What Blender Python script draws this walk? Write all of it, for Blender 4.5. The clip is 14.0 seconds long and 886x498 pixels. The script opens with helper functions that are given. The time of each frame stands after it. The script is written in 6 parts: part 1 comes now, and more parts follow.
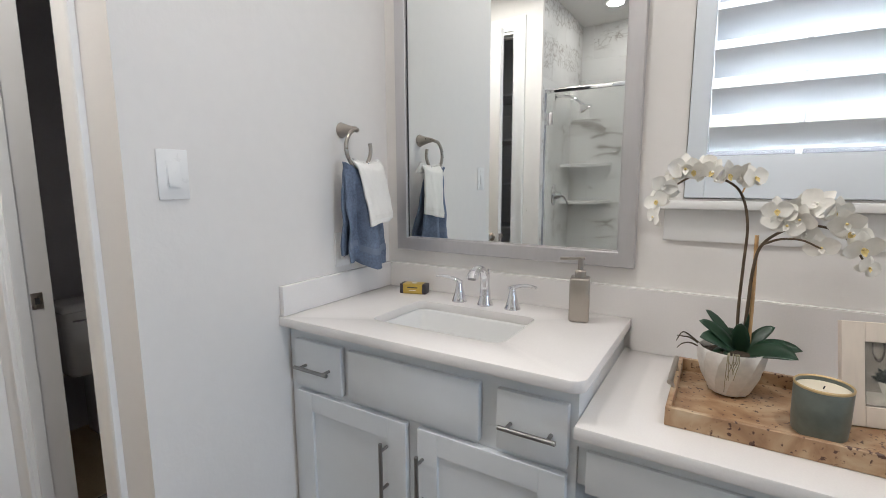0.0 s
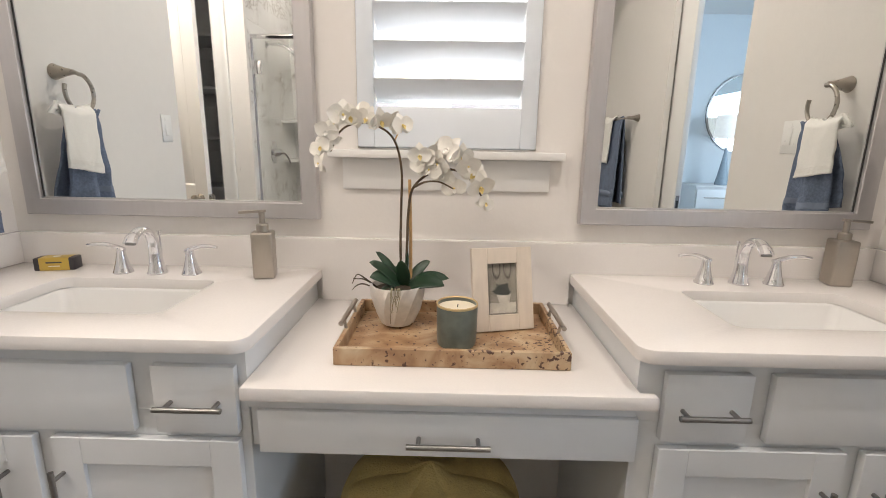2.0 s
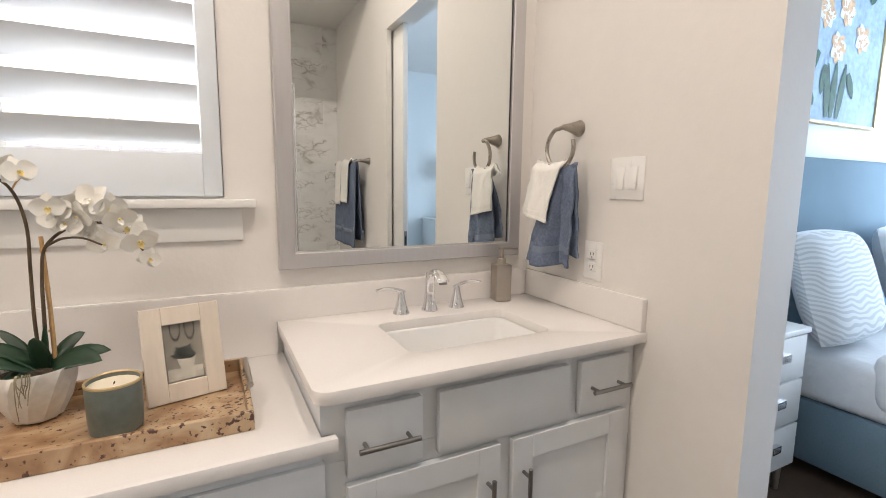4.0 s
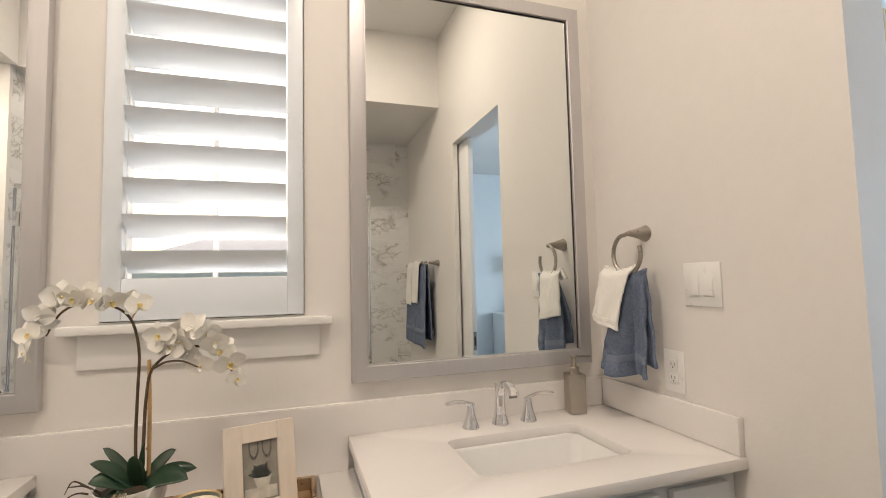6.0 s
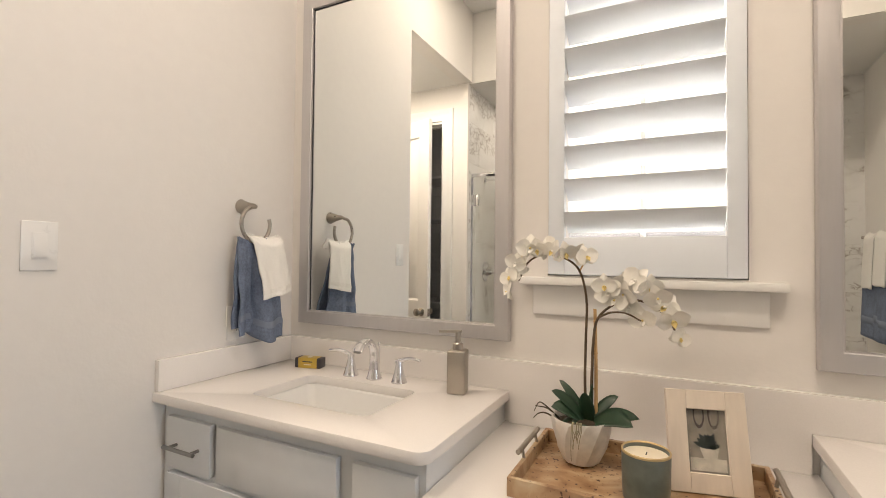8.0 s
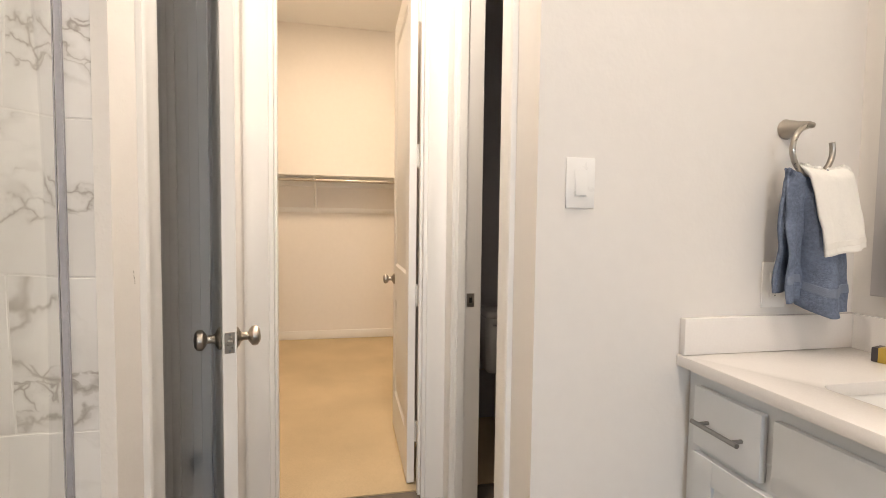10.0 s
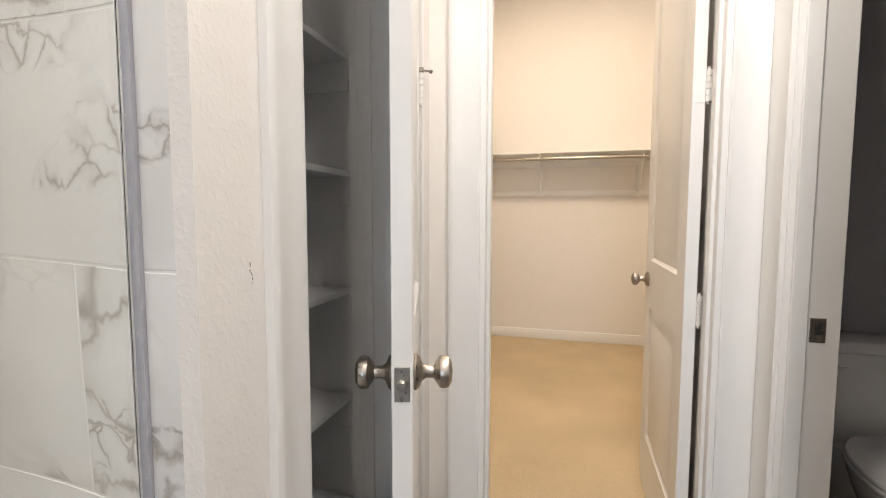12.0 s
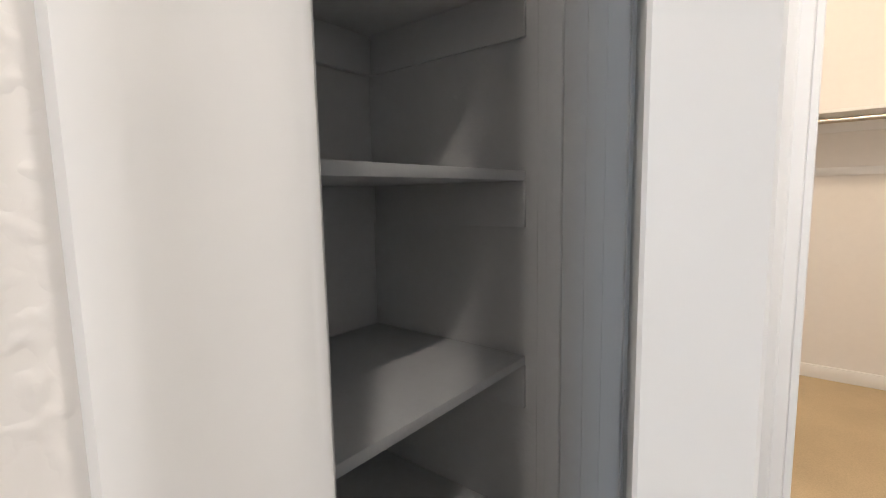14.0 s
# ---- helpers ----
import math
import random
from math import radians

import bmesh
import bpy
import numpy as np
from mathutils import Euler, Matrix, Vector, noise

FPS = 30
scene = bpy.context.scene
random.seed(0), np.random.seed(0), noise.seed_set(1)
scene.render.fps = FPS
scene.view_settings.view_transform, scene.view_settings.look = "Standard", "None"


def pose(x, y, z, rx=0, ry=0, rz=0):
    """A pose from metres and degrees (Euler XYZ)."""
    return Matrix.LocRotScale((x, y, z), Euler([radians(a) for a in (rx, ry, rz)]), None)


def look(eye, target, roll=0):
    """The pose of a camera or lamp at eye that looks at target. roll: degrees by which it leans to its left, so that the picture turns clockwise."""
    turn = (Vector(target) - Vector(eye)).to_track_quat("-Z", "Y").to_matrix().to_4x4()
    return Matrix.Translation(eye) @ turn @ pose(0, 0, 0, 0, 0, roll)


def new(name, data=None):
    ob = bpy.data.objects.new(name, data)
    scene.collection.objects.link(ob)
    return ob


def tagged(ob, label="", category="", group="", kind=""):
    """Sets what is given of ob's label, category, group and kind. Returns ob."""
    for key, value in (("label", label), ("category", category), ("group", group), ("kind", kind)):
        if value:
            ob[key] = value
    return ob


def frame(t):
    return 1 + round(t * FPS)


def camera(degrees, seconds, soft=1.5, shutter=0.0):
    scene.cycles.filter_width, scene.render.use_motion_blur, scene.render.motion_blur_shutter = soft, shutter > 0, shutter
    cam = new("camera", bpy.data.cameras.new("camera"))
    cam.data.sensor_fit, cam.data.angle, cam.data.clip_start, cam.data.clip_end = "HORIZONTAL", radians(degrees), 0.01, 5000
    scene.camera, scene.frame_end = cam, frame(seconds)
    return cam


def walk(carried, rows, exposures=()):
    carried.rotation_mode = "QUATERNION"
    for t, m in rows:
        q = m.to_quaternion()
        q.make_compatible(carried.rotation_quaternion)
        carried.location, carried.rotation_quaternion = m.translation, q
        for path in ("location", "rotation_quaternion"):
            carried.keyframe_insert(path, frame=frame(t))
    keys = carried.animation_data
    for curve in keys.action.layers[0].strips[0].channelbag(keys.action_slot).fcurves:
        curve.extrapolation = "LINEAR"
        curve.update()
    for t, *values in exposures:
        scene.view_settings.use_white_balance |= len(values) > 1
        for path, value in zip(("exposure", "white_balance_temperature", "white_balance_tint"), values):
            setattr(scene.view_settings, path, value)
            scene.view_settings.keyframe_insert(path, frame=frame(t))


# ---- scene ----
cam = camera(87.7, 14.0, soft=0.95)
PATH = [
    (0, (1.168, -1.483, 1.321), (0.134, 0.205, 1.038), -0.2),
    (0.5, (1.176, -1.45, 1.305), (0.405, 0.359, 0.942), 0.2),
    (1, (1.224, -1.418, 1.282), (0.717, 0.474, 0.88), 0.7),
    (1.5, (1.276, -1.393, 1.283), (1.017, 0.542, 0.846), 1.0),
    (2, (1.337, -1.383, 1.282), (1.309, 0.57, 0.849), 1.0),
    (2.5, (1.413, -1.381, 1.288), (1.623, 0.563, 0.87), 0.8),
    (3, (1.476, -1.39, 1.292), (1.943, 0.516, 0.908), 0.9),
    (3.5, (1.527, -1.406, 1.292), (2.225, 0.438, 0.959), 0.9),
    (3.7, (1.54, -1.412, 1.297), (2.322, 0.402, 0.986), 0.8),
    (4.75, (1.55, -1.45, 1.335), (2.58, 0.26, 1.235), -0.3),
    (5.8, (1.56, -1.463, 1.37), (2.282, 0.399, 1.478), -1.3),
    (6, (1.547, -1.453, 1.37), (2.17, 0.443, 1.502), -1.3),
    (6.5, (1.518, -1.427, 1.376), (1.822, 0.545, 1.506), -0.8),
    (7, (1.494, -1.42, 1.347), (1.404, 0.573, 1.493), -0.3),
    (7.5, (1.455, -1.409, 1.355), (0.967, 0.529, 1.434), 0.2),
    (8, (1.415, -1.42, 1.32), (0.513, 0.364, 1.366), 0.6),
    (8.5, (1.349, -1.418, 1.296), (0.024, 0.079, 1.294), 0.5),
    (9, (1.237, -1.417, 1.261), (-0.405, -0.277, 1.253), 0.7),
    (9.2, (1.192, -1.42, 1.262), (-0.546, -0.431, 1.232), 0.7),
    (11.3, (0.669, -1.369, 1.184), (-1.312, -1.596, 1.033), 0.6),
    (11.5, (0.581, -1.403, 1.186), (-1.393, -1.686, 1.032), 0.4),
    (12, (0.412, -1.455, 1.191), (-1.511, -1.984, 1.04), 0.1),
    (12.5, (0.219, -1.468, 1.203), (-1.616, -2.25, 1.056), 0.1),
    (13, (0.068, -1.501, 1.232), (-1.677, -2.466, 1.08), -0.3),
    (13.2, (0.017, -1.538, 1.247), (-1.694, -2.561, 1.091), -0.4),
    (13.5, (-0.055, -1.611, 1.266), (-1.706, -2.73, 1.112), -0.9),
    (13.8, (-0.107, -1.67, 1.282), (-1.697, -2.869, 1.091), -0.8),
    (14, (-0.12, -1.687, 1.283), (-1.666, -2.935, 1.049), -1.1),
]
EXPOSURES = [(0, 1.0, 5800, 8), (0.6, 1.05, 5900, 9), (1.5, 1.18, 6450, 11), (3.7, 1.25, 6500, 12), (5.8, 1.0, 6950, 12), (7.5, 1.04, 7200, 13), (8.5, 1.1, 7350, 13), (9.2, 1.25, 7350, 14), (11.3, 1.45, 6350, 10), (12.5, 1.4, 6250, 10), (13, 1.15, 6200, 10), (13.5, 1.05, 6150, 11), (14, 1.42, 6150, 10)]
walk(cam, [(t, look(eye, target, roll)) for t, eye, target, roll in PATH], EXPOSURES)

# ---- light ----
world = bpy.data.worlds.new("world")
scene.world = world
world.use_nodes = True
sky = world.node_tree.nodes.new("ShaderNodeTexSky")
sky.sky_type = "NISHITA"
sky.sun_disc = False
sky.sun_elevation, sky.sun_rotation = radians(42), radians(-32)
sky.dust_density, sky.ozone_density = 6.0, 0.6
world.node_tree.links.new(sky.outputs[0], world.node_tree.nodes["Background"].inputs[0])
world.node_tree.nodes["Background"].inputs[1].default_value = 0.15


def lamp(name, kind, at, target, energy, color, size=0.2, size_y=None, angle=None):
    data = bpy.data.lights.new(name, kind)
    data.energy, data.color = energy, color
    if kind == "AREA":
        data.shape = "RECTANGLE" if size_y else "DISK"
        data.size = size
        if size_y:
            data.size_y = size_y
    if angle:
        data.angle = radians(angle)
    ob = new(name, data)
    ob.matrix_world = look(at, target)
    return ob


WARM, SOFT = (1.0, 0.78, 0.56), (1.0, 0.89, 0.78)
lamp("sun", "SUN", (-10, 16, 17), (0, 0, 0), 1.6, (1.0, 0.95, 0.88), angle=0.5)
# the vanity pair and the lobby can are unseen, added to light the room
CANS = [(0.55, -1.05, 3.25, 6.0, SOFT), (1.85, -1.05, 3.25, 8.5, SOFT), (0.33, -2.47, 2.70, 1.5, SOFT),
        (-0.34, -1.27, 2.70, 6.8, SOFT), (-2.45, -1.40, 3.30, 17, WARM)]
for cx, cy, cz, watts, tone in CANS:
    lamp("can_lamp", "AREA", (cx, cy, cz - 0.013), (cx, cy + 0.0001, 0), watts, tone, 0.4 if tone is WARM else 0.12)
# daylight of the bedroom's windows
lamp("bedroom_daylight", "AREA", (6.35, -1.5, 1.5), (2.6, -1.5, 1.3), 55, (0.66, 0.82, 1.0), 2.6, 1.6)


# ---- materials ----
def mat(name, color, rough=0.5, metal=0.0, vary=0.06, scale=3.0, fine=40.0, bump=0.0, bump_scale=150.0, spec=0.5, coat=0.0,
        stretch=None, per_piece=0.0, emit=None):
    m = bpy.data.materials.new(name)
    m.use_nodes = True
    nt = m.node_tree
    n, l = nt.nodes, nt.links
    b = n["Principled BSDF"]
    b.inputs["Roughness"].default_value = rough
    b.inputs["Metallic"].default_value = metal
    b.inputs["Specular IOR Level"].default_value = spec
    b.inputs["Coat Weight"].default_value = coat
    tc = n.new("ShaderNodeTexCoord")
    mp = n.new("ShaderNodeMapping")
    l.new(tc.outputs["Object"], mp.inputs[0])
    if stretch:
        mp.inputs["Scale"].default_value = stretch
    big, small = n.new("ShaderNodeTexNoise"), n.new("ShaderNodeTexNoise")
    big.inputs["Scale"].default_value, small.inputs["Scale"].default_value = scale, fine
    big.inputs["Detail"].default_value, small.inputs["Detail"].default_value = 3, 4
    for t in (big, small):
        l.new(mp.outputs[0], t.inputs["Vector"])
    mix = n.new("ShaderNodeMath")
    mix.operation = "ADD"
    l.new(big.outputs[0], mix.inputs[0])
    l.new(small.outputs[0], mix.inputs[1])
    last = mix.outputs[0]
    if per_piece:
        oi = n.new("ShaderNodeObjectInfo")
        mu = n.new("ShaderNodeMath")
        mu.operation = "MULTIPLY_ADD"
        mu.inputs[1].default_value = per_piece
        l.new(oi.outputs["Random"], mu.inputs[0])
        l.new(last, mu.inputs[2])
        last = mu.outputs[0]
    mr = n.new("ShaderNodeMapRange")
    mr.inputs["From Min"].default_value, mr.inputs["From Max"].default_value = 0.6, 1.4 + per_piece
    mr.inputs["To Min"].default_value, mr.inputs["To Max"].default_value = 1 - vary, 1 + vary
    l.new(last, mr.inputs["Value"])
    hv = n.new("ShaderNodeHueSaturation")
    hv.inputs["Color"].default_value = (*color, 1)
    l.new(mr.outputs[0], hv.inputs["Value"])
    l.new(hv.outputs[0], b.inputs["Base Color"])
    rr = n.new("ShaderNodeMapRange")
    rr.inputs["From Min"].default_value, rr.inputs["From Max"].default_value = 0.3, 0.7
    rr.inputs["To Min"].default_value, rr.inputs["To Max"].default_value = max(0, rough * 0.88), min(1, rough * 1.12)
    l.new(small.outputs[0], rr.inputs["Value"])
    l.new(rr.outputs[0], b.inputs["Roughness"])
    if bump:
        bn = n.new("ShaderNodeTexNoise")
        bn.inputs["Scale"].default_value, bn.inputs["Detail"].default_value = bump_scale, 3
        l.new(mp.outputs[0], bn.inputs["Vector"])
        bp = n.new("ShaderNodeBump")
        bp.inputs["Strength"].default_value, bp.inputs["Distance"].default_value = 1.0, bump
        l.new(bn.outputs[0], bp.inputs["Height"])
        l.new(bp.outputs[0], b.inputs["Normal"])
    if emit:
        b.inputs["Emission Color"].default_value = (*emit[:3], 1)
        b.inputs["Emission Strength"].default_value = emit[3]
    return m


def ramp(m, stops, source):
    """A colour ramp from a node's output into the base colour of m."""
    nt = m.node_tree
    r = nt.nodes.new("ShaderNodeValToRGB")
    for i, (p, c) in enumerate(stops):
        e = r.color_ramp.elements[i] if i < 2 else r.color_ramp.elements.new(p)
        e.position, e.color = p, (*c, 1)
    nt.links.new(source, r.inputs[0])
    nt.links.new(r.outputs[0], nt.nodes["Principled BSDF"].inputs["Base Color"])
    return r


def marble_material():
    """White marble: nets of thin brown-grey veins running aslant in bands, over soft grey clouds."""
    m = mat("marble_tile", (0.72, 0.72, 0.71), 0.38, vary=0.03)
    nt = m.node_tree
    n, l = nt.nodes, nt.links

    def math_node(op, a, b):
        k = n.new("ShaderNodeMath")
        k.operation = op
        for i, v in enumerate((a, b)):
            if isinstance(v, (int, float)):
                k.inputs[i].default_value = v
            else:
                l.new(v, k.inputs[i])
        return k.outputs[0]

    def noise_node(vector, scale, detail):
        k = n.new("ShaderNodeTexNoise")
        k.inputs["Scale"].default_value, k.inputs["Detail"].default_value = scale, detail
        l.new(vector, k.inputs["Vector"])
        return k

    tc, oi, sp, cx = n.new("ShaderNodeTexCoord"), n.new("ShaderNodeObjectInfo"), n.new("ShaderNodeSeparateXYZ"), n.new("ShaderNodeCombineXYZ")
    l.new(tc.outputs["Object"], sp.inputs[0])
    l.new(math_node("ADD", sp.outputs[0], sp.outputs[1]), cx.inputs[0])
    l.new(sp.outputs[2], cx.inputs[1])
    l.new(math_node("MULTIPLY", oi.outputs["Random"], 53.0), cx.inputs[2])
    flat = cx.outputs[0]
    bend = noise_node(flat, 3.5, 5)
    off = n.new("ShaderNodeVectorMath")
    off.operation = "MULTIPLY_ADD"
    off.inputs[1].default_value = (0.17, 0.17, 0.0)
    l.new(bend.outputs["Color"], off.inputs[0])
    l.new(flat, off.inputs[2])
    mp = n.new("ShaderNodeMapping")
    mp.inputs["Rotation"].default_value = (0, 0, radians(-20))
    mp.inputs["Scale"].default_value = (4.0, 9.0, 1.0)
    kink = n.new("ShaderNodeVectorMath")
    kink.operation = "MULTIPLY_ADD"
    kink.inputs[1].default_value = (0.085, 0.085, 0.0)
    l.new(noise_node(flat, 17.0, 4).outputs["Color"], kink.inputs[0])
    l.new(off.outputs[0], kink.inputs[2])
    l.new(kink.outputs[0], mp.inputs[0])

    def veins(scale):
        v = n.new("ShaderNodeTexVoronoi")
        v.feature = "DISTANCE_TO_EDGE"
        v.inputs["Scale"].default_value = scale
        l.new(mp.outputs[0], v.inputs["Vector"])
        return v.outputs["Distance"]

    band = n.new("ShaderNodeMapping")
    band.inputs["Rotation"].default_value = (0, 0, radians(-24))
    band.inputs["Scale"].default_value = (0.9, 3.6, 1.0)
    l.new(flat, band.inputs[0])
    mask = noise_node(band.outputs[0], 1.5, 3)
    gap = n.new("ShaderNodeMapRange")
    gap.inputs["From Min"].default_value, gap.inputs["From Max"].default_value = 0.455, 0.575
    gap.inputs["To Min"].default_value, gap.inputs["To Max"].default_value = 0.42, 0.0
    l.new(mask.outputs[0], gap.inputs["Value"])
    fine = math_node("ADD", veins(3.0), math_node("MULTIPLY", gap.outputs[0], 0.8))
    sparse = n.new("ShaderNodeMapRange")
    sparse.inputs["From Min"].default_value, sparse.inputs["From Max"].default_value = 0.46, 0.62
    sparse.inputs["To Min"].default_value, sparse.inputs["To Max"].default_value = 0.25, 0.0
    l.new(noise_node(flat, 3.2, 2).outputs[0], sparse.inputs["Value"])
    wide = math_node("ADD", veins(0.9), sparse.outputs[0])
    both = math_node("MINIMUM", fine, wide)
    cloud = math_node("MULTIPLY", noise_node(off.outputs[0], 3.0, 4).outputs[0], 0.5)
    tone = math_node("ADD", math_node("MINIMUM", both, 0.22), cloud)
    r = ramp(m, [(0.0, (0.24, 0.215, 0.19)), (0.30, (0.68, 0.67, 0.655)), (0.5, (0.79, 0.785, 0.775))], math_node("MULTIPLY", tone, 1.0))
    vein = n.new("ShaderNodeMapRange")
    vein.inputs["From Min"].default_value, vein.inputs["From Max"].default_value = 0.006, 0.07
    vein.inputs["To Min"].default_value, vein.inputs["To Max"].default_value = 0.7, 0.0
    l.new(math_node("ADD", both, math_node("MULTIPLY", math_node("SUBTRACT", noise_node(flat, 11.0, 3).outputs[0], 0.42), 0.16)), vein.inputs["Value"])
    mx = n.new("ShaderNodeMix")
    mx.data_type = "RGBA"
    l.new(vein.outputs[0], mx.inputs["Factor"])
    l.new(r.outputs[0], mx.inputs["A"])
    mx.inputs["B"].default_value = (0.30, 0.27, 0.24, 1)
    l.new(mx.outputs["Result"], n["Principled BSDF"].inputs["Base Color"])
    return m


def burl_material():
    m = mat("burl_wood", (0.5, 0.36, 0.22), 0.38)
    nt = m.node_tree
    n, l = nt.nodes, nt.links
    tc = n.new("ShaderNodeTexCoord")
    a, k, s = n.new("ShaderNodeTexNoise"), n.new("ShaderNodeTexNoise"), n.new("ShaderNodeTexNoise")
    a.inputs["Scale"].default_value, a.inputs["Detail"].default_value, a.inputs["Distortion"].default_value = 9, 6, 1.5
    k.inputs["Scale"].default_value, k.inputs["Detail"].default_value = 95, 2
    k.inputs["Distortion"].default_value = 0.25
    for t in (a, k, s):
        l.new(tc.outputs["Object"], t.inputs["Vector"])
    r = ramp(m, [(0.3, (0.24, 0.125, 0.06)), (0.44, (0.37, 0.225, 0.12)), (0.56, (0.46, 0.32, 0.19)), (0.7, (0.55, 0.425, 0.28))], a.outputs[0])
    s.inputs["Scale"].default_value, s.inputs["Detail"].default_value = 6.0, 2
    add = n.new("ShaderNodeMath")
    add.operation = "MULTIPLY_ADD"
    add.inputs[1].default_value = 0.35
    l.new(s.outputs[0], add.inputs[0])
    l.new(k.outputs[0], add.inputs[2])
    spot = n.new("ShaderNodeMapRange")
    spot.inputs["From Min"].default_value, spot.inputs["From Max"].default_value = 0.785, 0.85
    l.new(add.outputs[0], spot.inputs["Value"])
    mx = n.new("ShaderNodeMix")
    mx.data_type = "RGBA"
    l.new(spot.outputs[0], mx.inputs["Factor"])
    l.new(r.outputs[0], mx.inputs["A"])
    mx.inputs["B"].default_value = (0.075, 0.03, 0.018, 1)
    l.new(mx.outputs["Result"], n["Principled BSDF"].inputs["Base Color"])
    return m


def glass_material(name, tint=(1, 1, 1), rough=0.0):
    m = bpy.data.materials.new(name)
    m.use_nodes = True
    b = m.node_tree.nodes["Principled BSDF"]
    b.inputs["Base Color"].default_value = (*tint, 1)
    b.inputs["Roughness"].default_value = rough
    b.inputs["Transmission Weight"].default_value = 1.0
    b.inputs["IOR"].default_value = 1.45
    return m


PAINT = mat("wall_paint", (0.80, 0.775, 0.745), 0.6, vary=0.02, scale=0.9, fine=25, bump=0.0004, bump_scale=80, spec=0.3)
TEXTURED = mat("knockdown_paint", (0.80, 0.775, 0.745), 0.6, vary=0.025, scale=0.9, fine=25, bump=0.00032, bump_scale=110, spec=0.3)


def pitted(m, low, high):
    """Flattens the relief of m so that only sparse trowel marks are left."""
    nt = m.node_tree
    bp = [k for k in nt.nodes if k.bl_idname == "ShaderNodeBump"][0]
    src = bp.inputs["Height"].links[0].from_socket
    r = nt.nodes.new("ShaderNodeMapRange")
    r.inputs["From Min"].default_value, r.inputs["From Max"].default_value = low, high
    src.node.inputs["Detail"].default_value = 1.0
    nt.links.new(src, r.inputs["Value"])
    nt.links.new(r.outputs[0], bp.inputs["Height"])


pitted(TEXTURED, 0.50, 0.72)
CEILING = mat("ceiling_paint", (0.80, 0.79, 0.77), 0.75, vary=0.02, bump=0.0015, bump_scale=80, spec=0.2)
TRIM = mat("trim_enamel", (0.82, 0.815, 0.80), 0.36, vary=0.008, scale=1.5, fine=6)
CABINET = mat("cabinet_enamel", (0.70, 0.722, 0.74), 0.35, vary=0.02, scale=2, fine=22, bump=0.0003, bump_scale=50)
QUARTZ = mat("white_quartz", (0.80, 0.775, 0.755), 0.2, vary=0.03, scale=5, fine=260)
PORCELAIN = mat("porcelain", (0.85, 0.85, 0.84), 0.08, vary=0.01, coat=0.4)
CHROME = mat("chrome", (0.80, 0.80, 0.82), 0.06, 1.0, vary=0.02)
NICKEL = mat("brushed_nickel", (0.42, 0.385, 0.34), 0.3, 1.0, vary=0.06, fine=120)
PEWTER = mat("dark_nickel_pull", (0.30, 0.295, 0.29), 0.32, 1.0, vary=0.08, fine=150)
SILVER = mat("brushed_silver_frame", (0.60, 0.585, 0.59), 0.42, 0.8, vary=0.05, scale=6, fine=90, stretch=(1, 1, 0.12))
STEEL = mat("brushed_steel", (0.46, 0.42, 0.37), 0.34, 1.0, vary=0.04, scale=8, fine=240, stretch=(1, 1, 0.08))
MIRROR = mat("mirror_silver", (0.86, 0.885, 0.875), 0.0, 1.0, vary=0.0)
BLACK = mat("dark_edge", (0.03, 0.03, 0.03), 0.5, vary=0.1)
WHITE_TOWEL = mat("white_terry", (0.86, 0.845, 0.81), 0.95, vary=0.03, fine=160, bump=0.0012, bump_scale=420, spec=0.1)
BLUE_TOWEL = mat("blue_terry", (0.165, 0.205, 0.29), 0.95, vary=0.30, scale=18, fine=130, bump=0.0035, bump_scale=230, spec=0.1)
BLUE_BAND = mat("blue_woven_band", (0.20, 0.24, 0.32), 0.8, vary=0.1, scale=12, fine=90, bump=0.001, bump_scale=300, spec=0.15)
WHITE_BAND = mat("white_woven_band", (0.83, 0.81, 0.77), 0.8, vary=0.03, fine=90, bump=0.0006, bump_scale=300, spec=0.15)
PLASTIC = mat("white_plastic", (0.84, 0.835, 0.82), 0.3, vary=0.01)
MARBLE = marble_material()
GROUT = mat("light_grout", (0.80, 0.79, 0.77), 0.85, vary=0.08, fine=90)
CARPET = mat("beige_carpet", (0.62, 0.50, 0.33), 1.0, vary=0.16, scale=2.2, fine=170, bump=0.006, bump_scale=320, spec=0.05)
FLOOR_GROUT = mat("brown_grout", (0.14, 0.12, 0.10), 0.9, vary=0.1, fine=90)
FLOOR_TILE = mat("floor_tile", (0.13, 0.105, 0.085), 0.35, vary=0.1, per_piece=0.3)
BURL = burl_material()
GLASS = glass_material("clear_glass", (0.97, 0.99, 0.98))
PANE = glass_material("window_glass", (1, 1, 1))
# white shutter enamel with the blue of the skylight mixed into its colour
LOUVER = mat("sky_tinted_enamel", (0.80, 0.855, 0.915), 0.4, vary=0.01)
STONEWARE = mat("white_glazed_pot", (0.74, 0.71, 0.66), 0.45, vary=0.12, scale=18, fine=70, bump=0.0008, bump_scale=120)
LEAF = mat("orchid_leaf", (0.014, 0.042, 0.020), 0.34, vary=0.3, scale=14, fine=60)
STEM = mat("orchid_stem", (0.095, 0.062, 0.034), 0.6, vary=0.4, scale=25)
STAKE = mat("bamboo_stake", (0.58, 0.36, 0.16), 0.5, vary=0.2, scale=20)
PETAL = mat("orchid_petal", (0.90, 0.88, 0.82), 0.6, vary=0.04, scale=30, fine=120)
THROAT = mat("orchid_throat", (0.82, 0.66, 0.28), 0.6, vary=0.2, scale=60)
ROOT = mat("air_root", (0.30, 0.27, 0.18), 0.8, vary=0.3, scale=40)
DARK_ROOT = mat("dark_air_root", (0.07, 0.055, 0.035), 0.8, vary=0.3, scale=40)
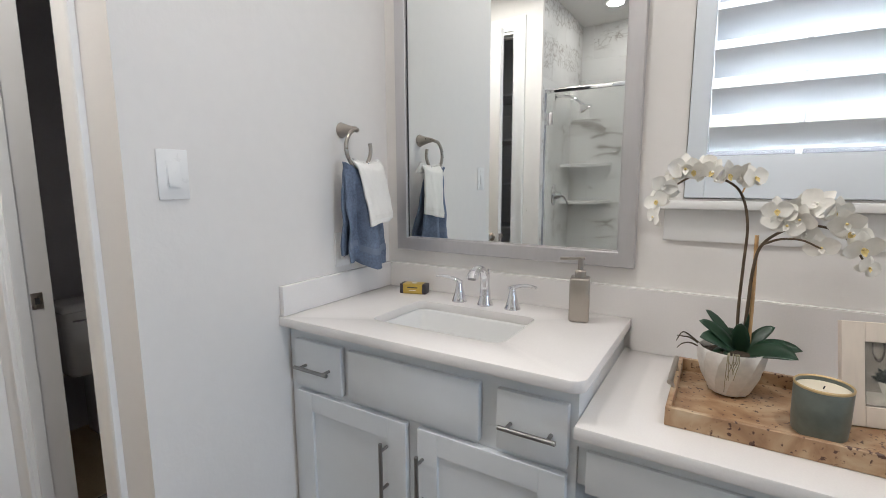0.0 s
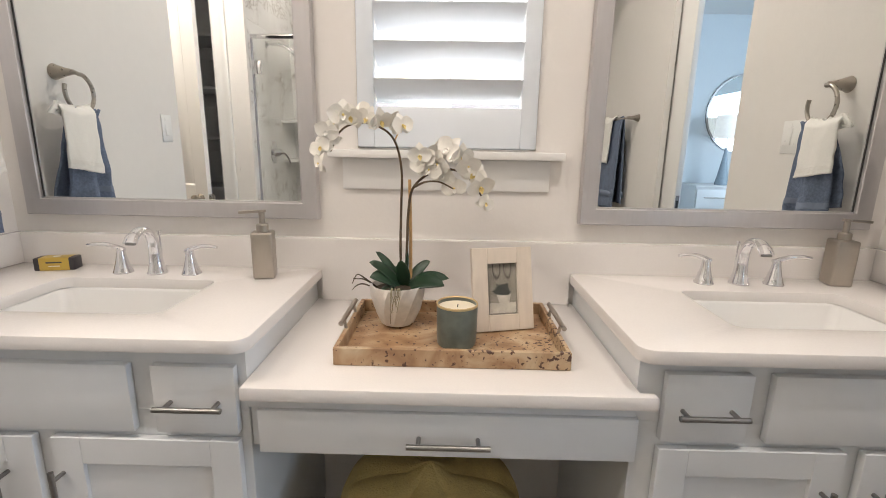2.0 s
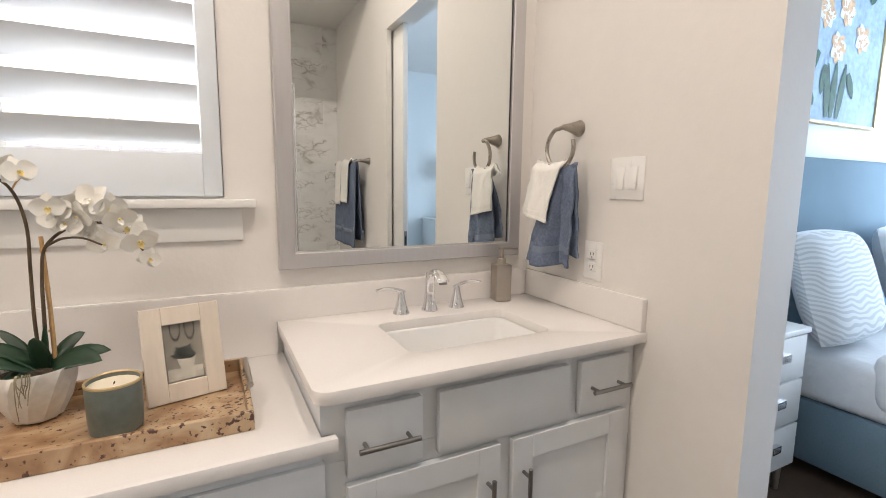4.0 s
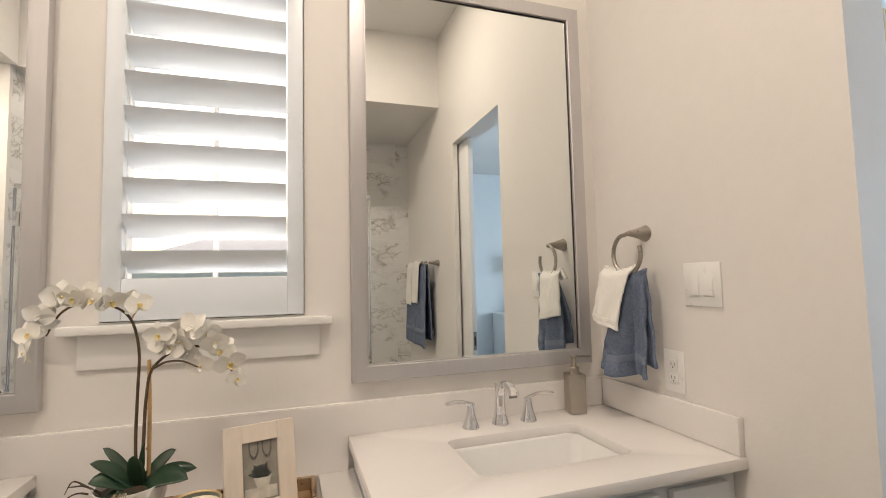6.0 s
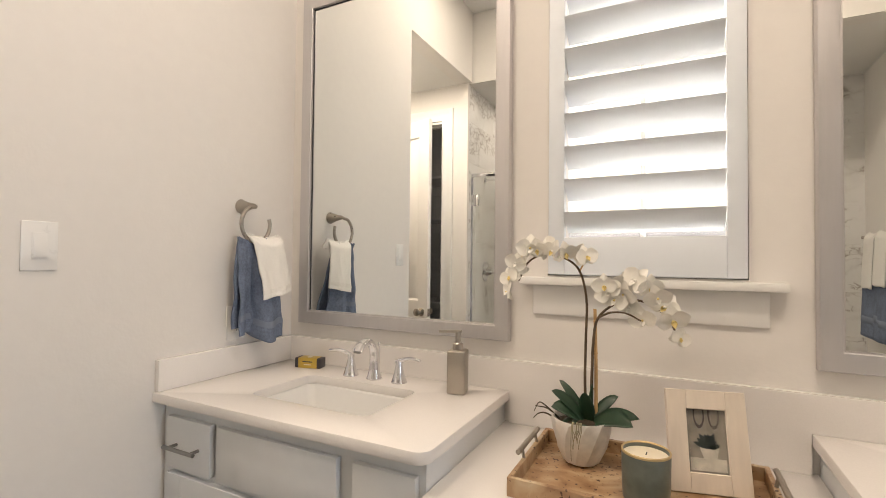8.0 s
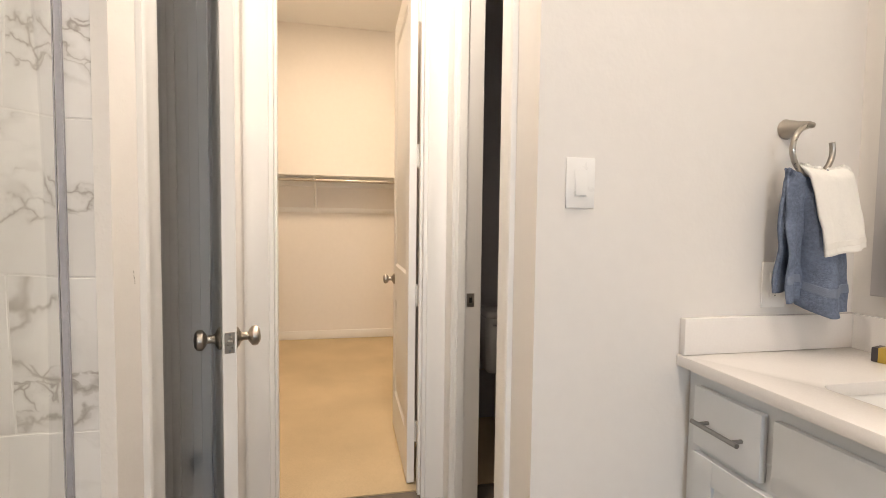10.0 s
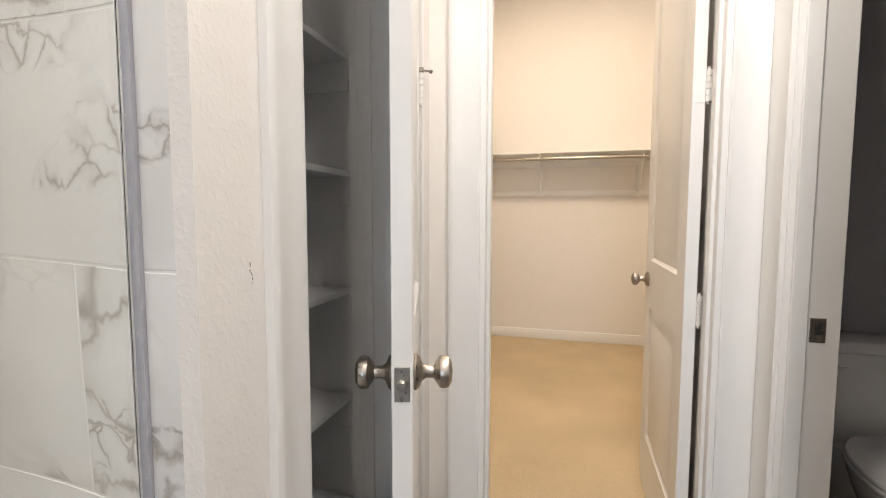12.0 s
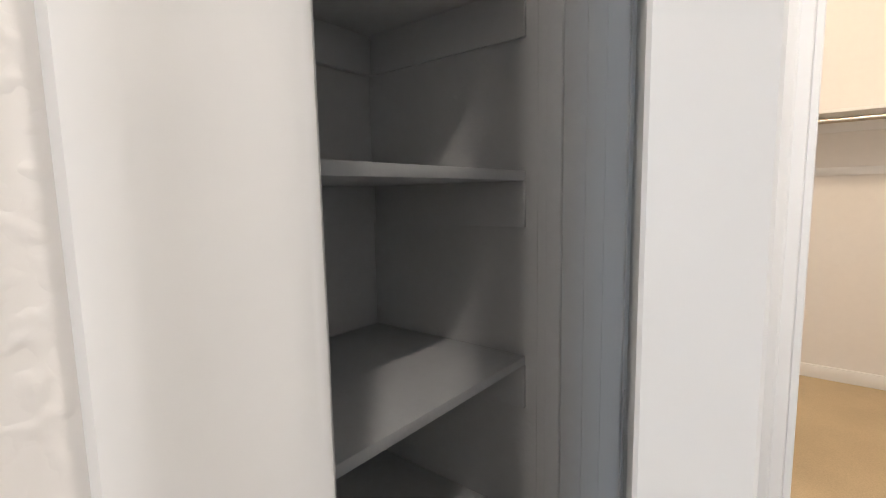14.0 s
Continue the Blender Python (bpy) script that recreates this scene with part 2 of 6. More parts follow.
MOSS = mat("potting_bark", (0.05, 0.035, 0.022), 0.95, vary=0.5, fine=120, bump=0.006, bump_scale=120)
FROSTED = mat("grey_green_frosted_glass", (0.135, 0.155, 0.135), 0.32, vary=0.2, scale=14, fine=60)
WAX = mat("candle_wax", (0.80, 0.73, 0.58), 0.5, vary=0.03)
WHITEWASH = mat("whitewashed_wood", (0.72, 0.64, 0.55), 0.5, vary=0.1, scale=5, fine=60, stretch=(1, 1, 0.2))
GOLD_BOX = mat("gold_paper", (0.52, 0.36, 0.07), 0.42, 0.3, vary=0.1)
DARK_BOX = mat("dark_paper", (0.05, 0.045, 0.05), 0.5, vary=0.15)
PALE = mat("pale_print", (0.72, 0.68, 0.58), 0.5)
OCHRE = mat("ochre_velvet", (0.46, 0.36, 0.14), 0.85, vary=0.15, scale=8, fine=90, bump=0.002, bump_scale=200)
CARDGREY = mat("print_grey", (0.22, 0.20, 0.165), 0.35, vary=0.35, scale=30)
PRINT_DARK = mat("print_dark", (0.02, 0.028, 0.024), 0.35, vary=0.4, scale=60)
PRINT_LIGHT = mat("print_light", (0.46, 0.43, 0.37), 0.35, vary=0.25, scale=40)
WOOD_FLOOR = mat("dark_wood_floor", (0.10, 0.065, 0.045), 0.4, vary=0.3, stretch=(0.3, 3, 1))
BED_WALL = mat("bedroom_paint", (0.70, 0.74, 0.76), 0.65, vary=0.02, bump=0.001)
BLUE_CLOTH = mat("slate_blue_upholstery", (0.16, 0.24, 0.30), 0.9, vary=0.15, fine=120, bump=0.002, bump_scale=220)
BEDDING = mat("white_bedding", (0.78, 0.80, 0.83), 0.9, vary=0.05, bump=0.004, bump_scale=30)
SHADE = mat("linen_shade", (0.85, 0.84, 0.80), 0.8, emit=(1.0, 0.97, 0.92, 0.2))
CERAMIC = mat("blue_grey_ceramic", (0.35, 0.42, 0.47), 0.25, vary=0.1)
GILT = mat("gilt_frame", (0.56, 0.42, 0.22), 0.45, 0.3, vary=0.15, scale=10)
CANVAS = mat("canvas_pale_blue", (0.36, 0.48, 0.62), 0.8, vary=0.35, scale=6, fine=30)
PAINT_GREEN = mat("painted_leaf", (0.05, 0.11, 0.08), 0.7, vary=0.5, scale=20)
PAINT_PEACH = mat("painted_rose", (0.66, 0.42, 0.25), 0.7, vary=0.35, scale=25)
LENS = mat("lamp_lens", (0.9, 0.9, 0.88), 0.4, emit=(1.0, 0.9, 0.76, 3.0))
STUCCO = mat("white_stucco", (0.74, 0.73, 0.70), 0.9, vary=0.06, bump=0.004, bump_scale=40)
ROOFING = mat("grey_roofing", (0.24, 0.25, 0.27), 0.9, vary=0.2)
# pale ground colour that throws light up at the louvers
BOUNCE_SLAB = mat("pale_bounce_slab", (0.62, 0.61, 0.58), 0.9, vary=0.1, scale=0.7, fine=12)
SEAL = mat("clear_vinyl_seal", (0.58, 0.58, 0.64), 0.25, vary=0.1, fine=60)
SEAL.node_tree.nodes["Principled BSDF"].inputs["Alpha"].default_value = 0.42
PRINT_BROWN = mat("print_brown", (0.055, 0.042, 0.034), 0.35, vary=0.3, scale=60)
SCUFF = mat("scuff_grey", (0.30, 0.27, 0.25), 0.7)
LAWN = mat("lawn", (0.12, 0.16, 0.07), 0.95, vary=0.35, scale=0.8, fine=9)
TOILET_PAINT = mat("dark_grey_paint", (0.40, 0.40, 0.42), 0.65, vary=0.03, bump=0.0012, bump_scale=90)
LINEN_PAINT = mat("linen_closet_paint", (0.82, 0.82, 0.815), 0.6, vary=0.03, bump=0.0008, bump_scale=80)


# ---- building blocks ----
def box(bm, x0, y0, z0, x1, y1, z1, bevel=0.0, segments=2):
    r = bmesh.ops.create_cube(bm, size=1.0)
    vs = r["verts"]
    bmesh.ops.transform(bm, matrix=Matrix.LocRotScale(((x0 + x1) / 2, (y0 + y1) / 2, (z0 + z1) / 2), None,
                                                      (abs(x1 - x0), abs(y1 - y0), abs(z1 - z0))), verts=vs)
    if bevel:
        es = list({e for v in vs for e in v.link_edges})
        bmesh.ops.bevel(bm, geom=es, offset=bevel, segments=segments, affect="EDGES", profile=0.5)
    return bm


def block(*a, **k):
    return box(bmesh.new(), *a, **k)


def rod(bm, p, q, r0, r1=None, seg=16):
    p, q = Vector(p), Vector(q)
    d = q - p
    m = Matrix.Translation((p + q) / 2) @ d.to_track_quat("Z", "Y").to_matrix().to_4x4()
    bmesh.ops.create_cone(bm, cap_ends=True, segments=seg, radius1=r0, radius2=r0 if r1 is None else r1, depth=d.length, matrix=m)
    return bm


def lathe(bm, profile, at, seg=32, squash=1.0, m=None, ring=False):
    """Turns (radius, height) pairs round the upright at a point; m turns the whole afterwards."""
    rings = []
    made = []
    for r, h in profile:
        loop = []
        for i in range(seg):
            a = 2 * math.pi * i / seg
            v = bm.verts.new((r * math.cos(a), r * math.sin(a) * squash, h))
            loop.append(v)
            made.append(v)
        rings.append(loop)
    for a, b in zip(rings, rings[1:]):
        for i in range(seg):
            bm.faces.new((a[i], a[(i + 1) % seg], b[(i + 1) % seg], b[i]))
    if ring:
        for i in range(seg):
            bm.faces.new((rings[-1][i], rings[-1][(i + 1) % seg], rings[0][(i + 1) % seg], rings[0][i]))
    else:
        if profile[0][0] > 1e-5:
            bm.faces.new(rings[0][::-1])
        if profile[-1][0] > 1e-5:
            bm.faces.new(rings[-1])
    bmesh.ops.transform(bm, matrix=Matrix.Translation(at) @ (m or Matrix()), verts=made)
    return bm


def smooth_path(points, n=8):
    """Points on a smooth curve through the given ones."""
    ps = [Vector(p) for p in points]
    ps = [2 * ps[0] - ps[1]] + ps + [2 * ps[-1] - ps[-2]]
    out = []
    for i in range(1, len(ps) - 2):
        a, b, c, d = ps[i - 1:i + 3]
        for k in range(n):
            t = k / n
            out.append(0.5 * (2 * b + (c - a) * t + (2 * a - 5 * b + 4 * c - d) * t * t + (3 * b - 3 * c + d - a) * t ** 3))
    return out + [ps[-2]]


def tube(bm, path, r0, r1=None, seg=10):
    r1 = r0 if r1 is None else r1
    rings = []
    up = Vector((0.31, 0.17, 0.93))
    for i, p in enumerate(path):
        d = (path[min(i + 1, len(path) - 1)] - path[max(i - 1, 0)]).normalized()
        u = (up - d * up.dot(d)).normalized()
        up = u
        w = d.cross(u)
        k = i / (len(path) - 1)
        r = r0 + (r1 - r0) * k
        rings.append([bm.verts.new(p + (u * math.cos(2 * math.pi * j / seg) + w * math.sin(2 * math.pi * j / seg)) * r) for j in range(seg)])
    for a, b in zip(rings, rings[1:]):
        for i in range(seg):
            bm.faces.new((a[i], a[(i + 1) % seg], b[(i + 1) % seg], b[i]))
    bm.faces.new(rings[0][::-1])
    bm.faces.new(rings[-1])
    return bm


def mesh_of(name, bm, material, smooth=True):
    bmesh.ops.recalc_face_normals(bm, faces=bm.faces)
    me = bpy.data.meshes.new(name)
    bm.to_mesh(me)
    bm.free()
    me.materials.append(material)
    if smooth:
        for p in me.polygons:
            p.use_smooth = True
        me.set_sharp_from_angle(angle=radians(35))
    return me


def origin(ob):
    return ob.matrix_basis.translation + (origin(ob.parent) if ob.parent else Vector((0, 0, 0)))


def part(name, bm, material, parent, label=""):
    """A mesh, given in world places, as one part under a thing or a part that is not yet turned."""
    bmesh.ops.translate(bm, vec=-origin(parent), verts=bm.verts)
    ob = new(name, mesh_of(name, bm, material))
    ob.parent = parent
    return tagged(ob, label)


def thing(name, at, label, category, group=""):
    ob = new(name)
    ob.empty_display_size = 0.05
    ob.matrix_basis = Matrix.Translation(at)
    return tagged(ob, label, category, group)


def solid(name, bm, material, label, category, kind="", group=""):
    return tagged(new(name, mesh_of(name, bm, material)), label, category, group, kind)


def structure(name, bm, material, label, category="wall"):
    return solid(name, bm, material, label, category, "structure")


# ---- structure ----
W = 2.63
SH = 2.70       # lowered ceiling over the lobby and the shower
H = 3.25

bm = block(-0.12, 0, 0, 1.062, 0.14, H)
box(bm, 1.583, 0, 0, W + 0.13, 0.14, H)
box(bm, 1.062, 0, 0, 1.583, 0.14, 1.275)
box(bm, 1.062, 0, 2.55, 1.583, 0.14, H)
structure("wall_north", bm, PAINT, "off-white textured plaster wall behind the vanity")
bm = block(-0.12, -0.96, 0, 0, 0, H)
box(bm, -0.12, -1.88, SH, 0, -0.96, H)
structure("wall_west", bm, PAINT, "off-white textured wall with a header over the lobby")
bm = block(W, -0.84, 0, W + 0.13, 0, H)
box(bm, W, -1.60, 2.33, W + 0.13, -0.84, H)
box(bm, W, -3.14, 0, W + 0.13, -1.76, H)
box(bm, W, -1.76, 0, W + 0.034, -1.60, 2.33)
box(bm, W + 0.096, -1.76, 0, W + 0.13, -1.60, 2.33)
box(bm, W, -1.76, 2.33, W + 0.13, -1.60, H)
structure("wall_east", bm, PAINT, "off-white textured wall with a cased-in doorway to the bedroom")
bm = block(-0.12, -2.02, SH, W, -1.9, H)
structure("shower_header", bm, PAINT, "lowered off-white header above the shower")
bm = block(-0.255, -1.9115, 0, -0.0345, -1.88, SH)
box(bm, -0.255, -1.995, 0, -0.0506, -1.9115, SH)
lobby_wall = structure("wall_south_lobby", bm, TEXTURED, "off-white heavily textured wall beside the linen closet")
structure("wall_south_lintel", block(-0.91, -1.995, 2.43, -0.2552, -1.88, SH), TEXTURED, "off-white wall above the linen closet door")
structure("wall_south_return", block(-0.97, -1.995, 0, -0.9102, -1.88, SH), TEXTURED, "narrow textured wall strip beside the linen door's hinges")
rnd = random.Random(11)
for dx, dz, w, h in ((0.0, 0.016, 0.0012, 0.006), (0.001, 0.008, 0.0026, 0.0016), (-0.0022, 0.003, 0.0010, 0.007), (-0.0045, -0.004, 0.0012, 0.004), (-0.004, -0.010, 0.0020, 0.0012)):
    bm = bmesh.new()
    bmesh.ops.create_uvsphere(bm, u_segments=8, v_segments=6, radius=1, matrix=Matrix.Translation((-0.128 + dx, -1.8797, 1.105 + dz)) @ Matrix.Rotation(rnd.uniform(-0.6, 0.6), 4, "Y") @ Matrix.Diagonal((w * 0.6, 0.0008, h * 0.6, 1)))
    part("scuff", bm, SCUFF, lobby_wall)
bm = block(-0.15, -3.14, 0, -0.05, -1.995, H)
structure("wall_shower_west", bm, PAINT, "wall between the shower and the linen closet")
structure("wall_shower_south", block(-0.15, -3.14, 0, W, -3.012, H), PAINT, "wall behind the shower tiles")
bm = block(-0.86, -0.96, 2.43, -0.24, -0.845, SH)
box(bm, -0.24, -0.96, 0, -0.12, -0.845, SH)
box(bm, -1.09, -0.96, 0, -0.86, -0.845, SH)
structure("wall_north_lobby", bm, PAINT, "off-white wall with the toilet room's doorway")
bm = block(-1.09, -1.06, 0, -0.97, -0.96, SH)
box(bm, -1.09, -1.718, 2.43, -0.97, -1.06, SH)
box(bm, -1.09, -1.995, 0, -0.97, -1.718, SH)
box(bm, -1.09, -1.995, SH, -0.97, -0.862, 3.40)
structure("wall_west_lobby", bm, PAINT, "off-white wall with the wardrobe closet's doorway")
# rooms beyond
CLX = -4.03
bm = block(CLX - 0.1, -2.45, 0, CLX, -0.25, 3.30)
structure("wall_closet_west", bm, PAINT, "cream wall at the back of the walk-in closet")
structure("wall_closet_south", block(CLX - 0.1, -2.55, 0, -1.09, -2.45, 3.30), PAINT, "cream side wall of the walk-in closet")
structure("wall_closet_north", block(CLX - 0.1, -0.25, 0, -1.86, -0.15, 3.30), PAINT, "cream side wall of the walk-in closet")
bm = block(-1.20, -2.55, 0, -1.09, -1.995, 3.30)
structure("wall_closet_east", bm, PAINT, "cream wall between the closets")
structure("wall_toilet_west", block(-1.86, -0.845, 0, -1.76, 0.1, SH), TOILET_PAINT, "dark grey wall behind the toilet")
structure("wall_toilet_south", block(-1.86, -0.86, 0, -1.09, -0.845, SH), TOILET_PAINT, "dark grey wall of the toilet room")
# unseen wall, brought close to the open door so its gap stays dark
structure("wall_closet_gap_shade", block(-1.86, -1.02, 0, -1.0905, -0.862, 3.30), PAINT, "unseen cream closet wall, thickened to shade the gap behind the door")
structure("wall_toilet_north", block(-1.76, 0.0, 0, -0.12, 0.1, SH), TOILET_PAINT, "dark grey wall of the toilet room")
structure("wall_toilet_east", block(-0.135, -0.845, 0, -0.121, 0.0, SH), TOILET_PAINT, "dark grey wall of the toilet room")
structure("wall_linen_east", block(-0.19, -2.56, 0, -0.152, -1.996, SH), LINEN_PAINT, "pale grey painted side of the linen closet")
structure("wall_linen_south", block(-0.924, -2.60, 0, -0.152, -2.56, SH), LINEN_PAINT, "pale grey painted back of the linen closet")
structure("wall_linen_west", block(-1.088, -2.60, 0, -0.925, -1.996, SH), LINEN_PAINT, "pale grey painted side of the linen closet")
# bedroom
BX, BY0, BY1 = 6.5, -4.75, 0.0
bm = block(W + 0.13, BY1, 0, BX, BY1 + 0.12, 2.9)
structure("wall_bedroom_north", bm, BED_WALL, "pale blue-grey bedroom wall behind the bed")
structure("wall_bedroom_south", block(W, BY0 - 0.12, 0, BX, BY0, 2.9), BED_WALL, "pale blue-grey bedroom wall behind the dresser")
structure("wall_bedroom_east", block(BX, BY0 - 0.12, 0, BX + 0.12, BY1 + 0.12, 2.9), BED_WALL, "pale blue-grey bedroom wall")
structure("wall_bedroom_west", block(W, BY0, 0, W + 0.13, -3.14, 2.9), BED_WALL, "pale blue-grey bedroom wall")
# ceilings
structure("ceiling", block(-0.12, -1.9, H, W + 0.13, 0.14, H + 0.1), CEILING, "white textured ceiling of the bathroom", "ceiling")
bm = block(-1.09, -1.88, SH, -0.12, -0.96, SH + 0.1)
structure("ceiling_lobby", bm, CEILING, "white lowered ceiling of the lobby", "ceiling")
structure("ceiling_shower", block(-0.05, -3.01, SH, W, -2.02, SH + 0.1), CEILING, "white lowered ceiling over the shower", "ceiling")
structure("ceiling_closet", block(CLX - 0.1, -2.55, 3.30, -1.09, -0.15, 3.40), CEILING, "cream ceiling of the walk-in closet", "ceiling")
structure("ceiling_toilet", block(-1.86, -0.845, SH, -0.12, 0.1, SH + 0.1), CEILING, "ceiling of the toilet room", "ceiling")
structure("ceiling_linen", block(-1.0, -2.6, SH, -0.15, -1.995, SH + 0.1), CEILING, "ceiling of the linen closet", "ceiling")
structure("ceiling_bedroom", block(W, BY0 - 0.12, 2.9, BX + 0.12, BY1 + 0.12, 3.0), CEILING, "white bedroom ceiling", "ceiling")
# floors
structure("floor", block(-1.09, -3.14, -0.1, W, 0.14, -0.002), FLOOR_GROUT, "dark brown tiled bathroom floor", "floor")
structure("floor_closet", block(CLX - 0.1, -2.55, -0.1, -1.03, -0.15, 0.004), CARPET, "worn beige carpet of the walk-in closet", "carpet")
structure("floor_toilet", block(-1.86, -0.845, -0.1, -1.09, 0.1, -0.001), FLOOR_TILE, "tiled floor of the toilet room", "floor")
structure("floor_bedroom", block(W, BY0 - 0.12, -0.1, BX + 0.12, BY1 + 0.12, -0.003), WOOD_FLOOR, "dark wood bedroom floor", "floor")
# unseen slab, added as a reflector below the shutters
structure("pavement_bounce", block(-8, 0.3, -0.6, 10, 9, -0.496), BOUNCE_SLAB, "pale slab added outside the window to bounce light onto the louvers", "patio")
structure("ground", block(-60, 0.25, -0.6, 60, 120, -0.5), LAWN, "lawn behind the house reaching far away", "ground")


# section of the casing from its inner edge: along the wall, proud of the wall
PROFILE = ((0, 0), (0, 0.010), (0.003, 0.0125), (0.008, 0.0125), (0.012, 0.0105), (0.067, 0.0135), (0.080, 0.0165), (0.093, 0.017), (0.097, 0.0145), (0.097, 0))


def casing(name, axis, face, a0, a1, top, out, label, sides=(1, 1)):
    """Moulded casing round an opening a0..a1 on the plane face of an axis; out: the way it stands proud."""
    bm = bmesh.new()

    def at(u, t, z):
        return (face + out * t, u, z) if axis == "x" else (u, face + out * t, z)

    def sweep(lo, hi):
        n = len(lo)
        for i in range(n):
            bm.faces.new((lo[i], lo[(i + 1) % n], hi[(i + 1) % n], hi[i]))
        bm.faces.new(lo[::-1])
        bm.faces.new(hi)
    for side, s in ((0, -1), (1, 1)):
        if sides[side]:
            e = (a0, a1)[side] + s * 0.006
            sweep(*([bm.verts.new(at(e + s * d, t, z if z == 0 else z + d)) for d, t in PROFILE] for z in (0, top + 0.006)))
    ends = (a0 - 0.006, -1 if sides[0] else 0), (a1 + 0.006, 1 if sides[1] else 0)
    sweep(*([bm.verts.new(at(e + s * d, t, top + 0.006 + d)) for d, t in PROFILE] for e, s in ends))
    return structure(name, bm, TRIM, label, "trim")


def jambs(name, axis, lo, hi, a0, a1, top, stop, label):
    """Jamb boards in an opening, with the stop that the door shuts against."""
    bm = bmesh.new()
    t = 0.018

    def b(u0, u1, z0, z1, w0=lo, w1=hi):
        if axis == "x":
            box(bm, w0, u0, z0, w1, u1, z1, 0.0015, 1)
        else:
            box(bm, u0, w0, z0, u1, w1, z1, 0.0015, 1)
    b(a0 - 0.003, a0 + t, 0, top)
    b(a1 - t, a1 + 0.003, 0, top)
    b(a0 + t, a1 - t, top - t, top + 0.003)
    for z0, z1, u0, u1 in ((0, top - t, a0 + t, a0 + t + 0.011), (0, top - t, a1 - t - 0.011, a1 - t),
                           (top - t - 0.011, top - t, a0 + t + 0.011, a1 - t - 0.011)):
        b(u0, u1, z0, z1, stop, stop + 0.035)
    return structure(name, bm, TRIM, label, "door frame")


casing("trim_closet", "x", -0.97, -1.712, -1.066, 2.42, 1, "white moulded casing round the closet doorway")
jambs("door_frame_closet", "x", -1.092, -0.968, -1.720, -1.058, 2.425, -1.03, "white closet door frame with stop")
casing("trim_linen", "y", -1.88, -0.90, -0.262, 2.42, 1, "white casing of the linen closet doorway", (0, 1))
jambs("door_frame_linen", "y", -1.997, -1.878, -0.913, -0.242, 2.425, -1.96, "white linen closet door frame")
casing("trim_toilet", "y", -0.96, -0.85, -0.25, 2.42, -1, "white casing of the toilet room doorway")
jambs("door_frame_toilet", "y", -0.962, -0.843, -0.868, -0.232, 2.425, -0.9485, "white toilet room door frame")


bm = block(-0.926, -2.042, 0, -0.904, -1.9975, 2.42, 0.002, 1)
box(bm, -0.926, -2.072, 0, -0.898, -2.0425, 2.42, 0.004, 2)
box(bm, -0.926, -2.097, 0, -0.913, -2.0725, 2.42, 0.002, 1)
structure("trim_linen_inner", bm, LINEN_PAINT, "stepped painted trim strip inside the linen closet", "trim")


def baseboard(name, bm, label):
    return structure(name, bm, TRIM, label, "baseboard")


bm = block(CLX, -2.44, 0.004, CLX + 0.014, -0.26, 0.095, 0.003)
baseboard("baseboard_closet", bm, "white baseboard above the carpet")
baseboard("baseboard_closet_side", block(CLX + 0.015, -2.45, 0.004, -1.2, -2.436, 0.095, 0.003), "white baseboard above the carpet")
baseboard("baseboard_closet_north", block(CLX + 0.015, -0.264, 0.004, -1.87, -0.25, 0.095, 0.003), "white baseboard above the carpet")
baseboard("baseboard_west", block(0.0, -0.955, 0, 0.014, -0.57, 0.11, 0.003), "white baseboard")


# ---- window ----
def window():
    x0, x1, z0, z1 = 1.062, 1.583, 1.275, 2.55
    w = tagged(new("window_1"), "tall white-framed window behind plantation shutters", "window", kind="structure")
    w.matrix_basis = Matrix.Translation((1.32, 0.1, 1.275))
    bm = bmesh.new()
    for a in ((x0, z0, x0 + 0.035, z1), (x1 - 0.035, z0, x1, z1), (x0 + 0.035, z0, x1 - 0.035, z0 + 0.035), (x0 + 0.035, z1 - 0.035, x1 - 0.035, z1),
              (x0 + 0.035, 1.93, x1 - 0.035, 1.965)):
        box(bm, a[0], 0.09, a[1], a[2], 0.135, a[3], 0.003, 1)
    part("window_frame", bm, TRIM, w)
    p = part("pane", block(x0 + 0.03, 0.11, z0 + 0.03, x1 - 0.03, 0.114, 1.935), PANE, w)
    q = part("pane", block(x0 + 0.03, 0.116, 1.96, x1 - 0.03, 0.12, z1 - 0.03), PANE, w)
    p.visible_shadow = q.visible_shadow = False
    part("muntin", block(1.318, 0.1, z0 + 0.035, 1.333, 0.109, 1.93, 0.002), TRIM, w)


window()


